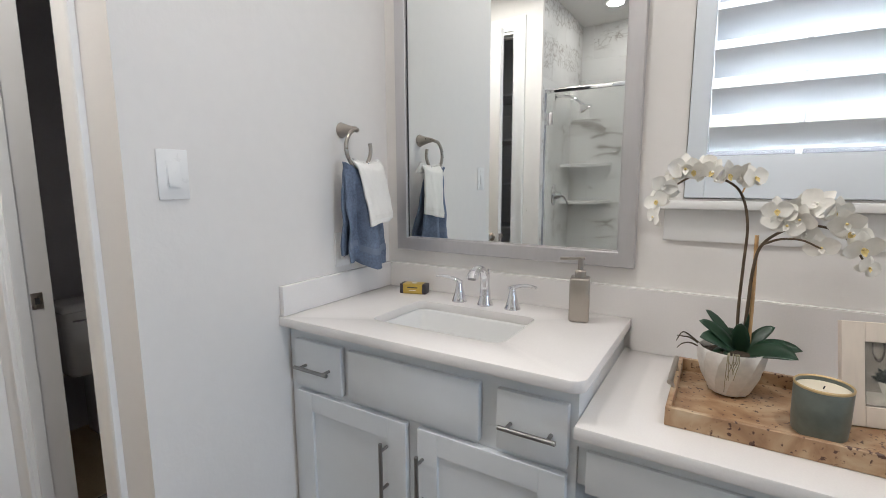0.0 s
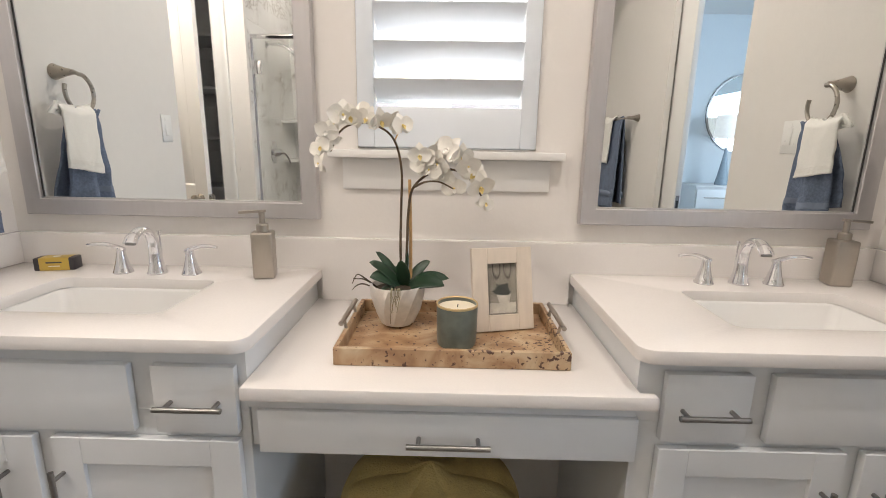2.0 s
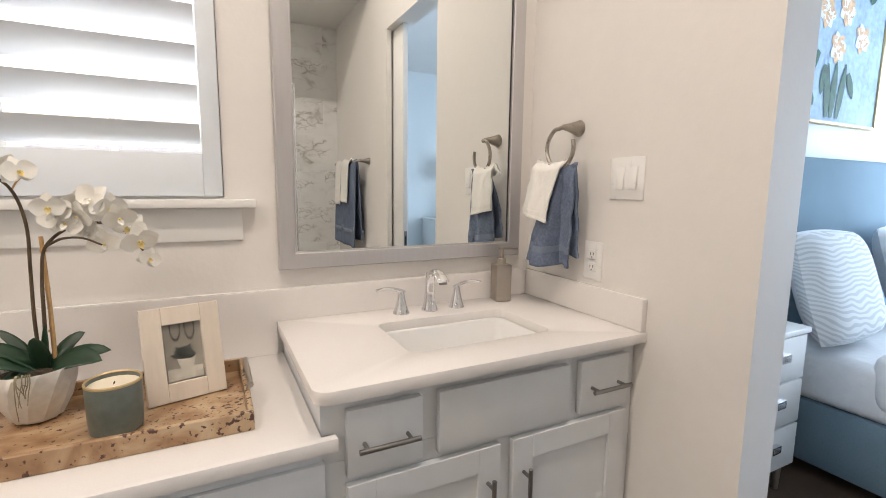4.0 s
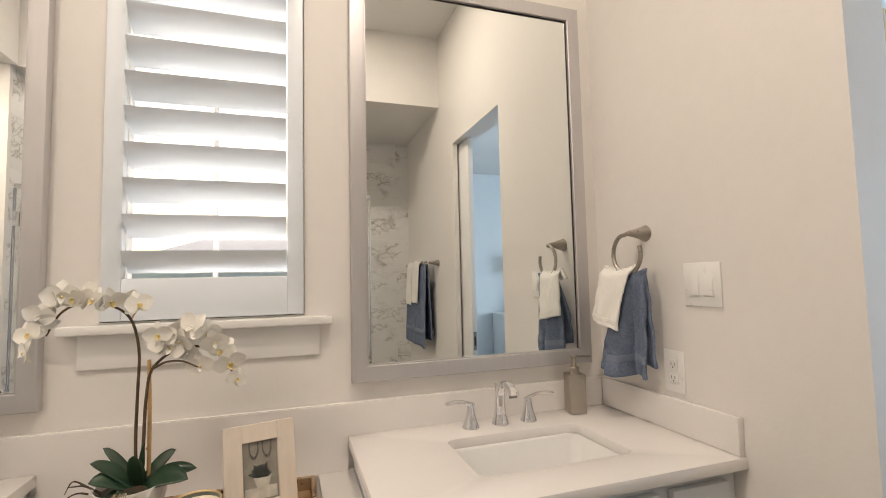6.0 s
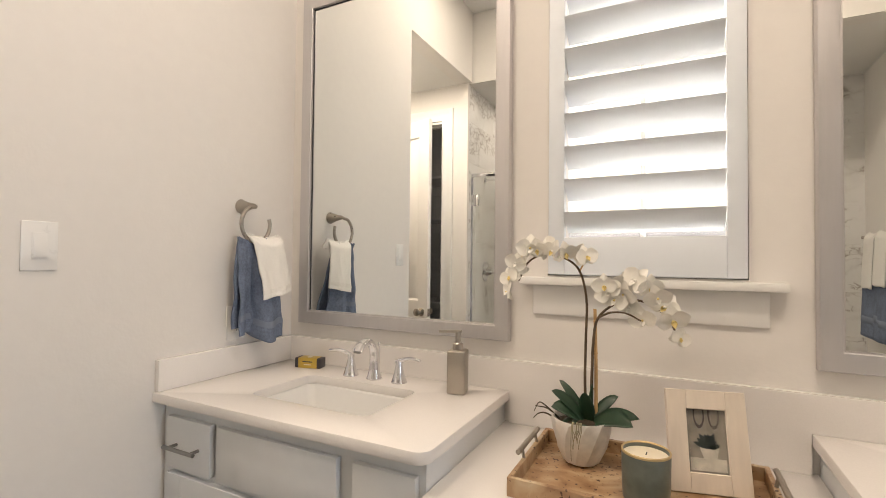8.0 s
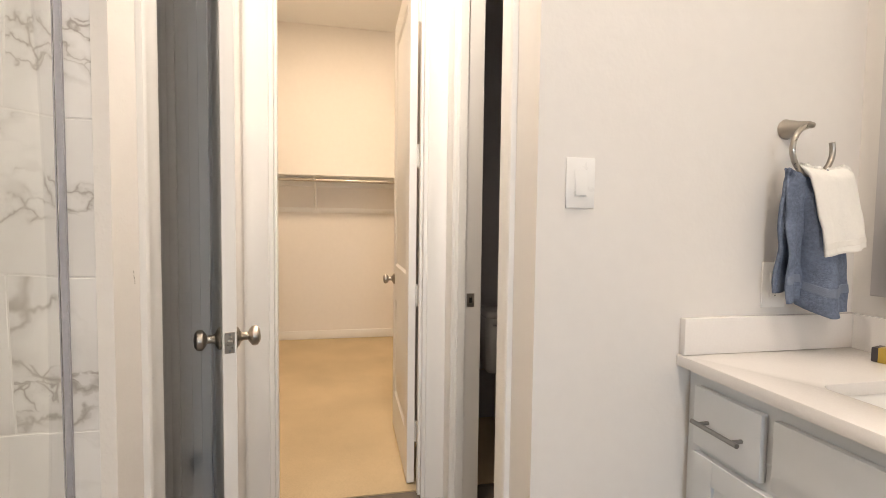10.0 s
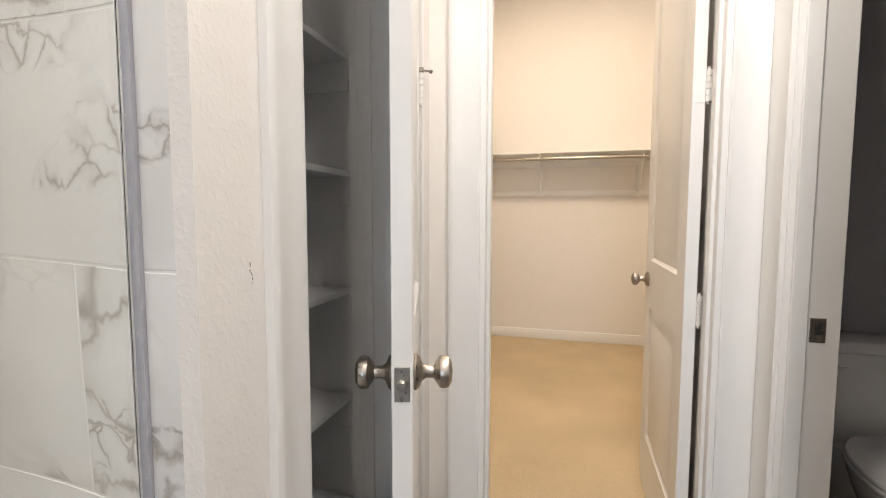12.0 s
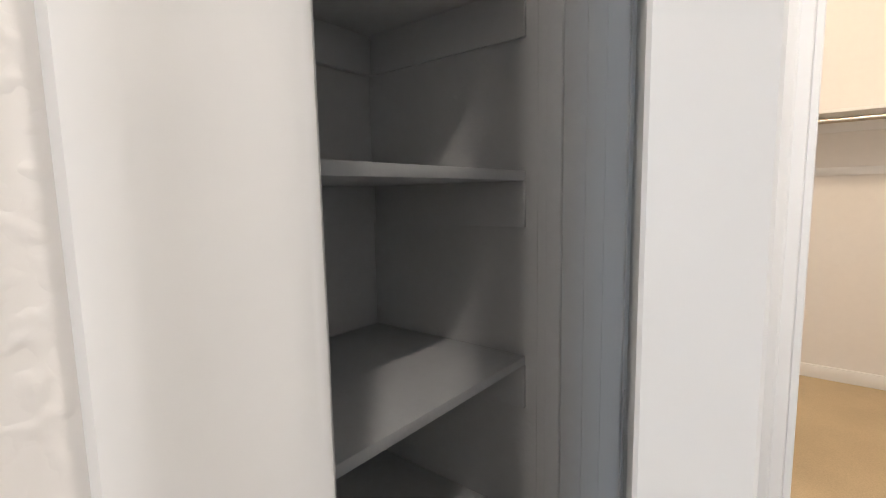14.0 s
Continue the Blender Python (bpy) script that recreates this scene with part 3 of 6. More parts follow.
def shutter():
    x0, x1, z0, z1 = 1.062, 1.583, 1.276, 2.548
    ox0, ox1, oz0 = 1.113, 1.534, 1.391
    s = thing("plantation_shutter", (1.32, 0, z0), "white plantation shutter with tilted open louvers in the window", "shutter")
    for a in ((x0 + 0.0025, ox0), (ox1, x1 - 0.0025)):
        part("stile", block(a[0], -0.012, z0 + 0.0025, a[1], 0.018, z1, 0.003), LOUVER, s)
    part("bottom_rail", block(ox0, -0.011, z0 + 0.0025, ox1, 0.017, oz0, 0.002), LOUVER, s)
    part("top_rail", block(ox0, -0.011, 2.46, ox1, 0.017, z1, 0.002), LOUVER, s)
    # strips added behind the panel's edges to stop sun leaking through the gap
    for a in ((x0 + 0.0005, z0, x0 + 0.016, z1), (x1 - 0.016, z0, x1 - 0.0005, z1), (x0 + 0.0165, z0, x1 - 0.0165, z0 + 0.016)):
        part("light_stop", block(a[0], 0.0188, a[1], a[2], 0.05, a[3]), LOUVER, s)
    z = oz0 + 0.045
    first = None
    k = 0
    while z < 2.45:
        bm = bmesh.new()
        n = 12
        ring = []
        for sx in (ox0 + 0.002, ox1 - 0.002):
            ring.append([bm.verts.new((sx, 0.048 * math.cos(2 * math.pi * i / n), 0.0055 * math.sin(2 * math.pi * i / n))) for i in range(n)])
        for i in range(n):
            bm.faces.new((ring[0][i], ring[0][(i + 1) % n], ring[1][(i + 1) % n], ring[1][i]))
        bm.faces.new(ring[0][::-1])
        bm.faces.new(ring[1])
        if first is None:
            bmesh.ops.translate(bm, vec=(-1.32, 0, 0), verts=bm.verts)
            first = mesh_of("louver", bm, LOUVER)
        else:
            bm.free()
        ob = new("louver", first)
        ob.parent = s
        ob.matrix_basis = pose(0, 0.004, z - z0, LOUVER_TILT, 0, 0)
        z += 0.0985
        k += 1
    return s


LOUVER_TILT = -38
shutter()
bm = block(0.980, -0.040, 1.247, 1.663, 0.0, 1.270, 0.004)
solid("window_sill", bm, TRIM, "white painted window stool under the shutter", "window sill", "structure")
bm = block(1.017, -0.009, 1.155, 1.627, 0.0, 1.246, 0.003)
solid("trim_apron", bm, TRIM, "white painted apron board under the window sill", "trim", "structure")


# ---- neighbour's house beyond the window ----
def neighbour():
    h = thing("neighbour_house", (3, 32, -0.5), "white stucco house with a low grey roof beyond the lawn", "house")
    part("wall", block(-8, 32, -0.5, 12, 38, 2.9), STUCCO, h)
    bm = bmesh.new()
    pts = [(-8.6, 31.4, 2.9), (12.6, 31.4, 2.9), (12.6, 38.6, 2.9), (-8.6, 38.6, 2.9), (-4.5, 35, 4.6), (8.5, 35, 4.6)]
    v = [bm.verts.new(p) for p in pts]
    for f in ((0, 1, 5, 4), (1, 2, 5), (2, 3, 4, 5), (3, 0, 4), (3, 2, 1, 0)):
        bm.faces.new([v[i] for i in f])
    part("roof", bm, ROOFING, h)
    for x in (-2, 4):
        win = part("window", block(x, 31.93, 0.6, x + 1.2, 32.0, 1.9, 0.01), TRIM, h)
        part("pane", block(x + 0.08, 31.9, 0.68, x + 1.12, 31.928, 1.82), PANE, win)


neighbour()


# ---- lights in the ceilings ----
def can_light(x, y, z):
    c = thing("recessed_light", (x, y, z), "small round white recessed ceiling light, seen or added, switched on", "ceiling light", "recessed ceiling lights")
    part("trim_ring", lathe(bmesh.new(), [(0.066, 0.0), (0.066, -0.006), (0.088, -0.007), (0.092, -0.003), (0.092, 0.0)], (x, y, z)), TRIM, c)
    part("lens", lathe(bmesh.new(), [(0.0, -0.004), (0.064, -0.004), (0.064, 0.0)], (x, y, z)), LENS, c)


# the added vanity and lobby lamps get the same fitting
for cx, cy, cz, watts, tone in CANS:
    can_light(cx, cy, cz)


# ---- vanity ----
def bar_pull(parent, p, q, out=-0.03, label=""):
    """A bar pull from p to q, in front of the face from which it stands off by out in y."""
    p, q = Vector(p), Vector(q)
    o = Vector((0, out, 0))
    h = part("handle", rod(bmesh.new(), p + o, q + o, 0.0058, seg=12), PEWTER, parent, label or "dark brushed nickel bar pull")
    for k in (0.14, 0.86):
        c = p + (q - p) * k
        part("post", rod(bmesh.new(), c, c + o, 0.0048, seg=10), PEWTER, h)


def slab(x0, x1, z0, z1, y=-0.54, t=0.019):
    return block(x0, y, z0, x1, y + t, z1, 0.0025, 2)


def shaker(x0, x1, z0, z1, y=-0.54, t=0.019, rail=0.062):
    return [block(a[0], y, a[1], a[2], y + t, a[3], 0.0012, 1) for a in
            ((x0, z0, x0 + rail, z1), (x1 - rail, z0, x1, z1), (x0 + rail, z0, x1 - rail, z0 + rail), (x0 + rail, z1 - rail, x1 - rail, z1))]


def cabinet(x0, x1, cols, doors, label, up=0.0):
    """A base unit with drawer fronts over two doors; up: how much higher its fronts are hung."""
    c = thing("vanity_cabinet", ((x0 + x1) / 2, -0.26, 0), label, "cabinet", "vanity cabinets")
    part("body", block(x0, -0.52, 0.1, x1, -0.003, 0.735, 0.001, 1), CABINET, c)
    # upper part, open round the basin
    part("top_rail", block(x0, -0.52, 0.7352, x1, -0.50, 0.879), CABINET, c)
    part("side_panel", block(x0, -0.4998, 0.7352, x0 + 0.02, -0.003, 0.879), CABINET, c)
    part("side_panel", block(x1 - 0.02, -0.4998, 0.7352, x1, -0.003, 0.879), CABINET, c)
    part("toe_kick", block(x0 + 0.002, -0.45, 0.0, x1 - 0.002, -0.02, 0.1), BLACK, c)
    for i, (a, b, kind) in enumerate(cols):
        f = part("drawer_front" if kind else "false_front", slab(a, b, 0.692 + up, 0.842 + up), CABINET, c)
        if kind:
            m = (a + b) / 2
            bar_pull(f, (m - 0.068, -0.54, 0.763 + up), (m + 0.068, -0.54, 0.763 + up))
    for a, b, hx in doors:
        d = part("door", block(a + 0.06, -0.531, 0.19, b - 0.06, -0.5205, 0.614 + up, 0.001, 1), CABINET, c)
        for bm in shaker(a, b, 0.13, 0.674 + up):
            part("door_rail", bm, CABINET, d)
        bar_pull(d, (hx, -0.54, 0.452), (hx, -0.54, 0.612))
    return c


cabinet(0.003, 0.925, [(0.043, 0.236, 1), (0.264, 0.690, 0), (0.737, 0.908, 1)], [(0.046, 0.468, 0.404), (0.507, 0.906, 0.524)],
        "light grey painted vanity cabinet with bar pulls under a sink")
cabinet(1.725, W - 0.003, [(1.775, 1.947, 1), (1.988, 2.372, 0), (2.412, 2.588, 1)], [(1.775, 2.158, 2.122), (2.196, 2.588, 2.230)],
        "light grey painted vanity cabinet with bar pulls by the bedroom doorway", 0.009)


def rounded_outline(x0, y0, x1, y1, r, corners):
    """An outline, anticlockwise from (x0, y0); corners says which of the four are rounded."""
    out = []
    for (cx, cy), a0, on in zip(((x0, y0), (x1, y0), (x1, y1), (x0, y1)), (180, 270, 0, 90), corners):
        if not on:
            out.append((cx, cy))
            continue
        mx = cx + (r if cx == x0 else -r)
        my = cy + (r if cy == y0 else -r)
        for i in range(7):
            a = radians(a0 + 15 * i)
            out.append((mx + r * math.cos(a), my + r * math.sin(a)))
    return out


def slab_with_hole(outline, hole, z0, z1, bevel=0.003):
    bm = bmesh.new()
    loops = []
    for z in (z0, z1):
        es = []
        rings = []
        for pts in (outline, hole):
            vs = [bm.verts.new((x, y, z)) for x, y in pts]
            rings.append(vs)
            es += [bm.edges.new((vs[i], vs[(i + 1) % len(vs)])) for i in range(len(vs))] if vs else []
        bmesh.ops.triangle_fill(bm, use_beauty=True, use_dissolve=False, edges=es)
        loops.append(rings)
    for a, b in zip(*loops):
        for i in range(len(a)):
            j = (i + 1) % len(a)
            bm.faces.new((a[i], a[j], b[j], b[i]))
    bmesh.ops.recalc_face_normals(bm, faces=bm.faces)
    rim = [e for e in bm.edges if len(e.link_faces) == 2 and e.calc_face_angle(0) > 1.2 and abs(e.verts[0].co.z - e.verts[1].co.z) < 1e-6]
    bmesh.ops.bevel(bm, geom=rim, offset=bevel, segments=2, affect="EDGES", profile=0.5)
    return bm


def counter(x0, x1, sink_x, round_corner, label):
    hole = rounded_outline(sink_x - 0.217, -0.430, sink_x + 0.217, -0.164, 0.03, (1, 1, 1, 1))
    out = rounded_outline(x0, -0.562, x1, -0.002, 0.035, round_corner)
    solid("countertop", slab_with_hole(out, hole, 0.88, 0.91), QUARTZ, label, "countertop")


SL, SR = 0.479, 2.182
counter(0.002, 0.945, SL, (0, 1, 0, 0), "white quartz vanity top with an undermount sink and rounded corner")
counter(1.707, W - 0.002, SR, (1, 0, 0, 0), "white quartz vanity top with an undermount sink and rounded corner")


def basin(sx):
    s = thing("undermount_sink", (sx, -0.3, 0.75), "white rectangular porcelain undermount sink", "sink", "vanity sinks")
    bm = bmesh.new()
    rings = []
    for (w, d, z, r) in ((0.226, 0.142, 0.879, 0.03), (0.223, 0.139, 0.872, 0.03), (0.213, 0.130, 0.80, 0.035), (0.20, 0.118, 0.765, 0.045), (0.17, 0.09, 0.752, 0.05), (0.03, 0.03, 0.748, 0.0299)):
        rings.append([bm.verts.new((x, y, z)) for x, y in rounded_outline(sx - w, -0.3 - d, sx + w, -0.3 + d, r, (1, 1, 1, 1))])
    for a, b in zip(rings, rings[1:]):
        for i in range(len(a)):
            j = (i + 1) % len(a)
            bm.faces.new((a[i], a[j], b[j], b[i]))
    bm.faces.new(rings[-1])
    b = part("bowl", bm, PORCELAIN, s)
    b.modifiers.new("thickness", "SOLIDIFY").thickness = 0.006
    part("drain", lathe(bmesh.new(), [(0.0, 0.006), (0.02, 0.005), (0.022, 0.001), (0.0, 0.001)][::-1], (sx, -0.3, 0.7485), 24), CHROME, s, "chrome drain plug")


basin(SL)
basin(SR)


def oval_tube(bm, path, sizes, seg=20):
    """A tube in an upright plane of constant x; sizes: half width in x and half thickness, spread along the path."""
    rings = []
    for i, p in enumerate(path):
        d = (path[min(i + 1, len(path) - 1)] - path[max(i - 1, 0)]).normalized()
        n = Vector((0, -d.z, d.y))
        f = i / (len(path) - 1) * (len(sizes) - 1)
        j = min(int(f), len(sizes) - 2)
        w, t = (sizes[j][k] + (sizes[j + 1][k] - sizes[j][k]) * (f - j) for k in (0, 1))
        rings.append([bm.verts.new(p + Vector((w * math.cos(a), 0, 0)) + n * t * math.sin(a)) for a in [2 * math.pi * q / seg for q in range(seg)]])
    for a, b in zip(rings, rings[1:]):
        for q in range(seg):
            bm.faces.new((a[q], a[(q + 1) % seg], b[(q + 1) % seg], b[q]))
    bm.faces.new(rings[0][::-1])
    bm.faces.new(rings[-1])
    return bm


def faucet(sx, y, label):
    f = thing("widespread_faucet", (sx, y, 0.91), label, "faucet", "vanity faucets")
    path = smooth_path([(sx, y, 0.9145), (sx, y, 0.94), (sx, y - 0.001, 0.975), (sx, y - 0.006, 1.008), (sx, y - 0.026, 1.036), (sx, y - 0.055, 1.044), (sx, y - 0.083, 1.033), (sx, y - 0.099, 1.018)], 6)
    spout = part("spout", oval_tube(bmesh.new(), path, [(0.0255, 0.0245), (0.0195, 0.0185), (0.0165, 0.0150), (0.0155, 0.0125), (0.0155, 0.0110), (0.0170, 0.0095), (0.0195, 0.0080), (0.0205, 0.0062)]), CHROME, f)
    part("base_ring", lathe(bmesh.new(), [(0.0275, 0), (0.0275, 0.003), (0.0255, 0.0048)], (sx, y, 0.9102), 28), CHROME, spout)
    part("aerator", block(sx - 0.013, y - 0.1, 1.0125, sx + 0.013, y - 0.092, 1.0185, 0.001), PEWTER, spout)
    part("lift_rod", rod(rod(bmesh.new(), (sx, y + 0.028, 0.955), (sx, y + 0.028, 1.016), 0.0025), (sx, y + 0.028, 1.016), (sx, y + 0.028, 1.030), 0.0045, 0.0065), CHROME, f)
    for s in (-1, 1):
        hx = sx + s * 0.1
        bm = lathe(bmesh.new(), [(0.0265, 0), (0.0265, 0.003), (0.0245, 0.006), (0.0185, 0.026), (0.0135, 0.046), (0.0112, 0.060), (0.0108, 0.068), (0.0085, 0.073), (0.0, 0.075)], (hx, y, 0.9102), 28)
        h = part("valve_handle", bm, CHROME, f)
        p = smooth_path([(hx - s * 0.010, y, 0.976), (hx + s * 0.008, y - 0.001, 0.984), (hx + s * 0.034, y - 0.004, 0.9925), (hx + s * 0.062, y - 0.006, 0.995), (hx + s * 0.086, y - 0.007, 0.992)], 5)
        bm = tube(bmesh.new(), p, 0.0085, 0.0042, 12)
        for v in bm.verts:
            k = abs(v.co.x - hx) / 0.086
            v.co.y = y + (v.co.y - y) * (1 + 0.5 * k)
        part("lever", bm, CHROME, h)


faucet(0.491, -0.105, "chrome widespread faucet with two lever handles behind the sink")
faucet(2.174, -0.087, "chrome widespread faucet with two lever handles behind the sink")
bm = bmesh.new()
edge = [(0.022, 0.9105), (0.9455, 0.9105), (0.9455, 0.8115), (1.7065, 0.8115), (1.7065, 0.9105), (W - 0.022, 0.9105), (W - 0.022, 1.006), (0.022, 1.006)]
front, back = ([bm.verts.new((x, y, z)) for x, z in edge] for y in (-0.02, -0.001))
for i in range(len(edge)):
    j = (i + 1) % len(edge)
    bm.faces.new((front[i], front[j], back[j], back[i]))
bm.faces.new(front)
bm.faces.new(back[::-1])
bmesh.ops.bevel(bm, geom=[e for e in bm.edges if e.verts[0].co.z > 1 and e.verts[1].co.z > 1], offset=0.0025, segments=2, affect="EDGES")
solid("backsplash", bm, QUARTZ, "white quartz backsplash, taller over the make-up desk", "backsplash")
solid("side_splash", block(0.001, -0.556, 0.9105, 0.021, -0.001, 1.006, 0.0025), QUARTZ, "white quartz side splash along the wall", "backsplash", "", "side splashes")
solid("side_splash", block(W - 0.021, -0.556, 0.9105, W - 0.001, -0.001, 1.006, 0.0025), QUARTZ, "white quartz side splash along the wall", "backsplash", "", "side splashes")


def desk():
    d = thing("makeup_desk", (1.325, -0.27, 0.64), "light grey painted knee-hole desk section with one wide drawer", "desk")
    part("body", block(0.9265, -0.515, 0.652, 1.7235, -0.02, 0.779, 0.001), CABINET, d)
    f = part("drawer_front", block(0.949, -0.54, 0.651, 1.7285, -0.5215, 0.749, 0.0025), CABINET, d)
    bar_pull(f, (1.258, -0.54, 0.694), (1.427, -0.54, 0.694))
    part("apron_rail", block(0.9265, -0.532, 0.7505, 1.7235, -0.5155, 0.779, 0.001), CABINET, d)


desk()
desk_outline = [(0.9265, -0.562), (1.752, -0.562), (1.752, -0.5412), (1.7235, -0.5412), (1.7235, -0.001), (0.9265, -0.001)]
solid("desk_top", slab_with_hole(desk_outline, [], 0.7805, 0.811, 0.004), QUARTZ, "white quartz top of the lower make-up desk", "countertop")


# ---- mirrors ----
def mirror(x0, x1, label):
    z0, z1, w = 1.063, 2.372, 0.048
    m = thing("framed_mirror", ((x0 + x1) / 2, -0.002, z0), label, "mirror", "vanity mirrors")
    sec = [(0.0, -0.002), (0.0, -0.023), (0.003, -0.028), (0.03, -0.0275), (w - 0.002, -0.0255), (w, -0.0235), (w, -0.002)]
    bm = bmesh.new()
    rings = []
    for sx, sz, cx, cz in ((1, 1, x0, z0), (-1, 1, x1, z0), (-1, -1, x1, z1), (1, -1, x0, z1)):
        rings.append([bm.verts.new((cx + sx * d, y, cz + sz * d)) for d, y in sec])
    for a, b in zip(rings, rings[1:] + rings[:1]):
        for i in range(len(sec)):
            j = (i + 1) % len(sec)
            bm.faces.new((a[i], a[j], b[j], b[i]))
    part("frame", bm, SILVER, m, "wide brushed silver frame")
    bm = bmesh.new()
    g = 0.0042
    a0, a1, b0, b1 = x0 + w, x1 - w, z0 + w, z1 - w
    sides = [(a0, b0, a0 + g, b1), (a1 - g, b0, a1, b1)]
    outer, inner = sides if x0 < 1.3 else sides[::-1]
    # shade inside the rim drawn as a black strip, outer side and top only
    for q in (outer, (a0 + g, b1 - g, a1 - g, b1)):
        box(bm, q[0], -0.0145, q[1], q[2], -0.012, q[3])
    part("gap", bm, BLACK, m, "thin black strip drawing the shaded gap at the glass")
    bm = bmesh.new()
    for q in (inner, (a0 + g, b0, a1 - g, b0 + g)):
        box(bm, q[0], -0.0185, q[1], q[2], -0.012, q[3])
    part("bead", bm, SILVER, m, "thin silver inner bead")
    part("glass", block(a0 - 0.002, -0.013, b0 - 0.002, a1 + 0.002, -0.008, b1 + 0.002), MIRROR, m, "clear silvered mirror glass")


mirror(0.063, 0.945, "tall mirror in a wide brushed silver frame above a sink")
mirror(1.719, 2.57, "tall mirror in a wide brushed silver frame above a sink")


# ---- switches and outlets ----
def plate(name, at, facing, gangs, kind, label):
    """A wall plate; built on a wall that faces +x, then turned."""
    p = thing(name, (0, 0, 0), label, "light switch" if kind == "switch" else "outlet")
    w = 0.076 + 0.046 * (gangs - 1)
    part("plate", block(0.0, -w / 2, -0.061, 0.0045, w / 2, 0.061, 0.002), PLASTIC, p)
    for g in range(gangs):
        c = (g - (gangs - 1) / 2) * 0.046
        if kind == "switch":
            bm = block(0.003, c - 0.0165, -0.033, 0.0058, c + 0.0165, 0.033, 0.001)
            part("surround", bm, PLASTIC, p)
            bm = block(0.004, c - 0.0145, -0.030, 0.0098, c + 0.0145, 0.030, 0.001)
            for v in bm.verts:
                if v.co.x > 0.008 and v.co.z > 0:
                    v.co.x -= 0.004
            part("rocker", bm, PLASTIC, p)
        else:
            for z in (-0.02, 0.02):
                r = part("receptacle", block(0.004, c - 0.0165, z - 0.015, 0.0085, c + 0.0165, z + 0.015, 0.003), PLASTIC, p)
                for y in (-0.006, 0.006):
                    part("slot", block(0.0083, c + y - 0.001, z - 0.002, 0.0088, c + y + 0.001, z + 0.007), BLACK, r)
                part("slot", rod(bmesh.new(), (0.0083, c, z - 0.008), (0.0088, c, z - 0.008), 0.0022, seg=8), BLACK, r)
    p.matrix_basis = pose(*at, 0, 0, 0 if facing == "east" else 180)


plate("light_switch", (0.0005, -0.850, 1.344), "east", 1, "switch", "white single rocker switch plate on the wall")
plate("light_switch", (W - 0.0005, -0.458, 1.340), "west", 2, "switch", "white double rocker switch plate on the wall")
plate("wall_outlet", (0.0005, -0.272, 1.088), "east", 1, "outlet", "white wall outlet half hidden behind the towels")
plate("wall_outlet", (W - 0.0005, -0.343, 1.083), "west", 1, "outlet", "white duplex wall outlet above the side splash")


# ---- towel rings ----
def towel_sheet(top, front_hem, back_hem, y0, x0, half_top, half_bottom, depth, folds, phase, spread=0.03, thick=0.011, wall=0.012):
    """A folded towel hanging over a ring: a front and a back fall joined over the top; x is away from the wall."""
    bm = bmesh.new()
    n, rows = 28, 30
    grid = []
    for j in range(rows * 2 + 1):
        k = abs(j - rows) / rows            # 0 at the top fold, 1 at the hems
        front = j >= rows
        wide = half_top + (half_bottom - half_top) * min(1, k * 1.2) ** 0.8
        hem = front_hem if front else back_hem
        s = 1 if front else -1
        row = []
        for i in range(n + 1):
            u = 2 * i / n - 1
            fold = math.cos(u * folds * math.pi + phase + (0 if front else 1.7)) * depth * (0.3 + 0.7 * k)
            sag = 0.016 * (1 - u * u) * (1 - k) ** 2
            z = top - sag - (top - hem) * k - 0.006 * math.sin(u * 2.6 + phase) * k + 0.01 * u * k * s
            off = s * (thick * math.sin(min(1, k * 7) * math.pi / 2) + spread * k ** 0.9)
            row.append(bm.verts.new((max(wall, x0 + off + fold), y0 + u * wide + 0.006 * k * s, z)))
        grid.append(row)
    for a, b in zip(grid, grid[1:]):
        for i in range(n):
            bm.faces.new((a[i], a[i + 1], b[i + 1], b[i]))
    return bm


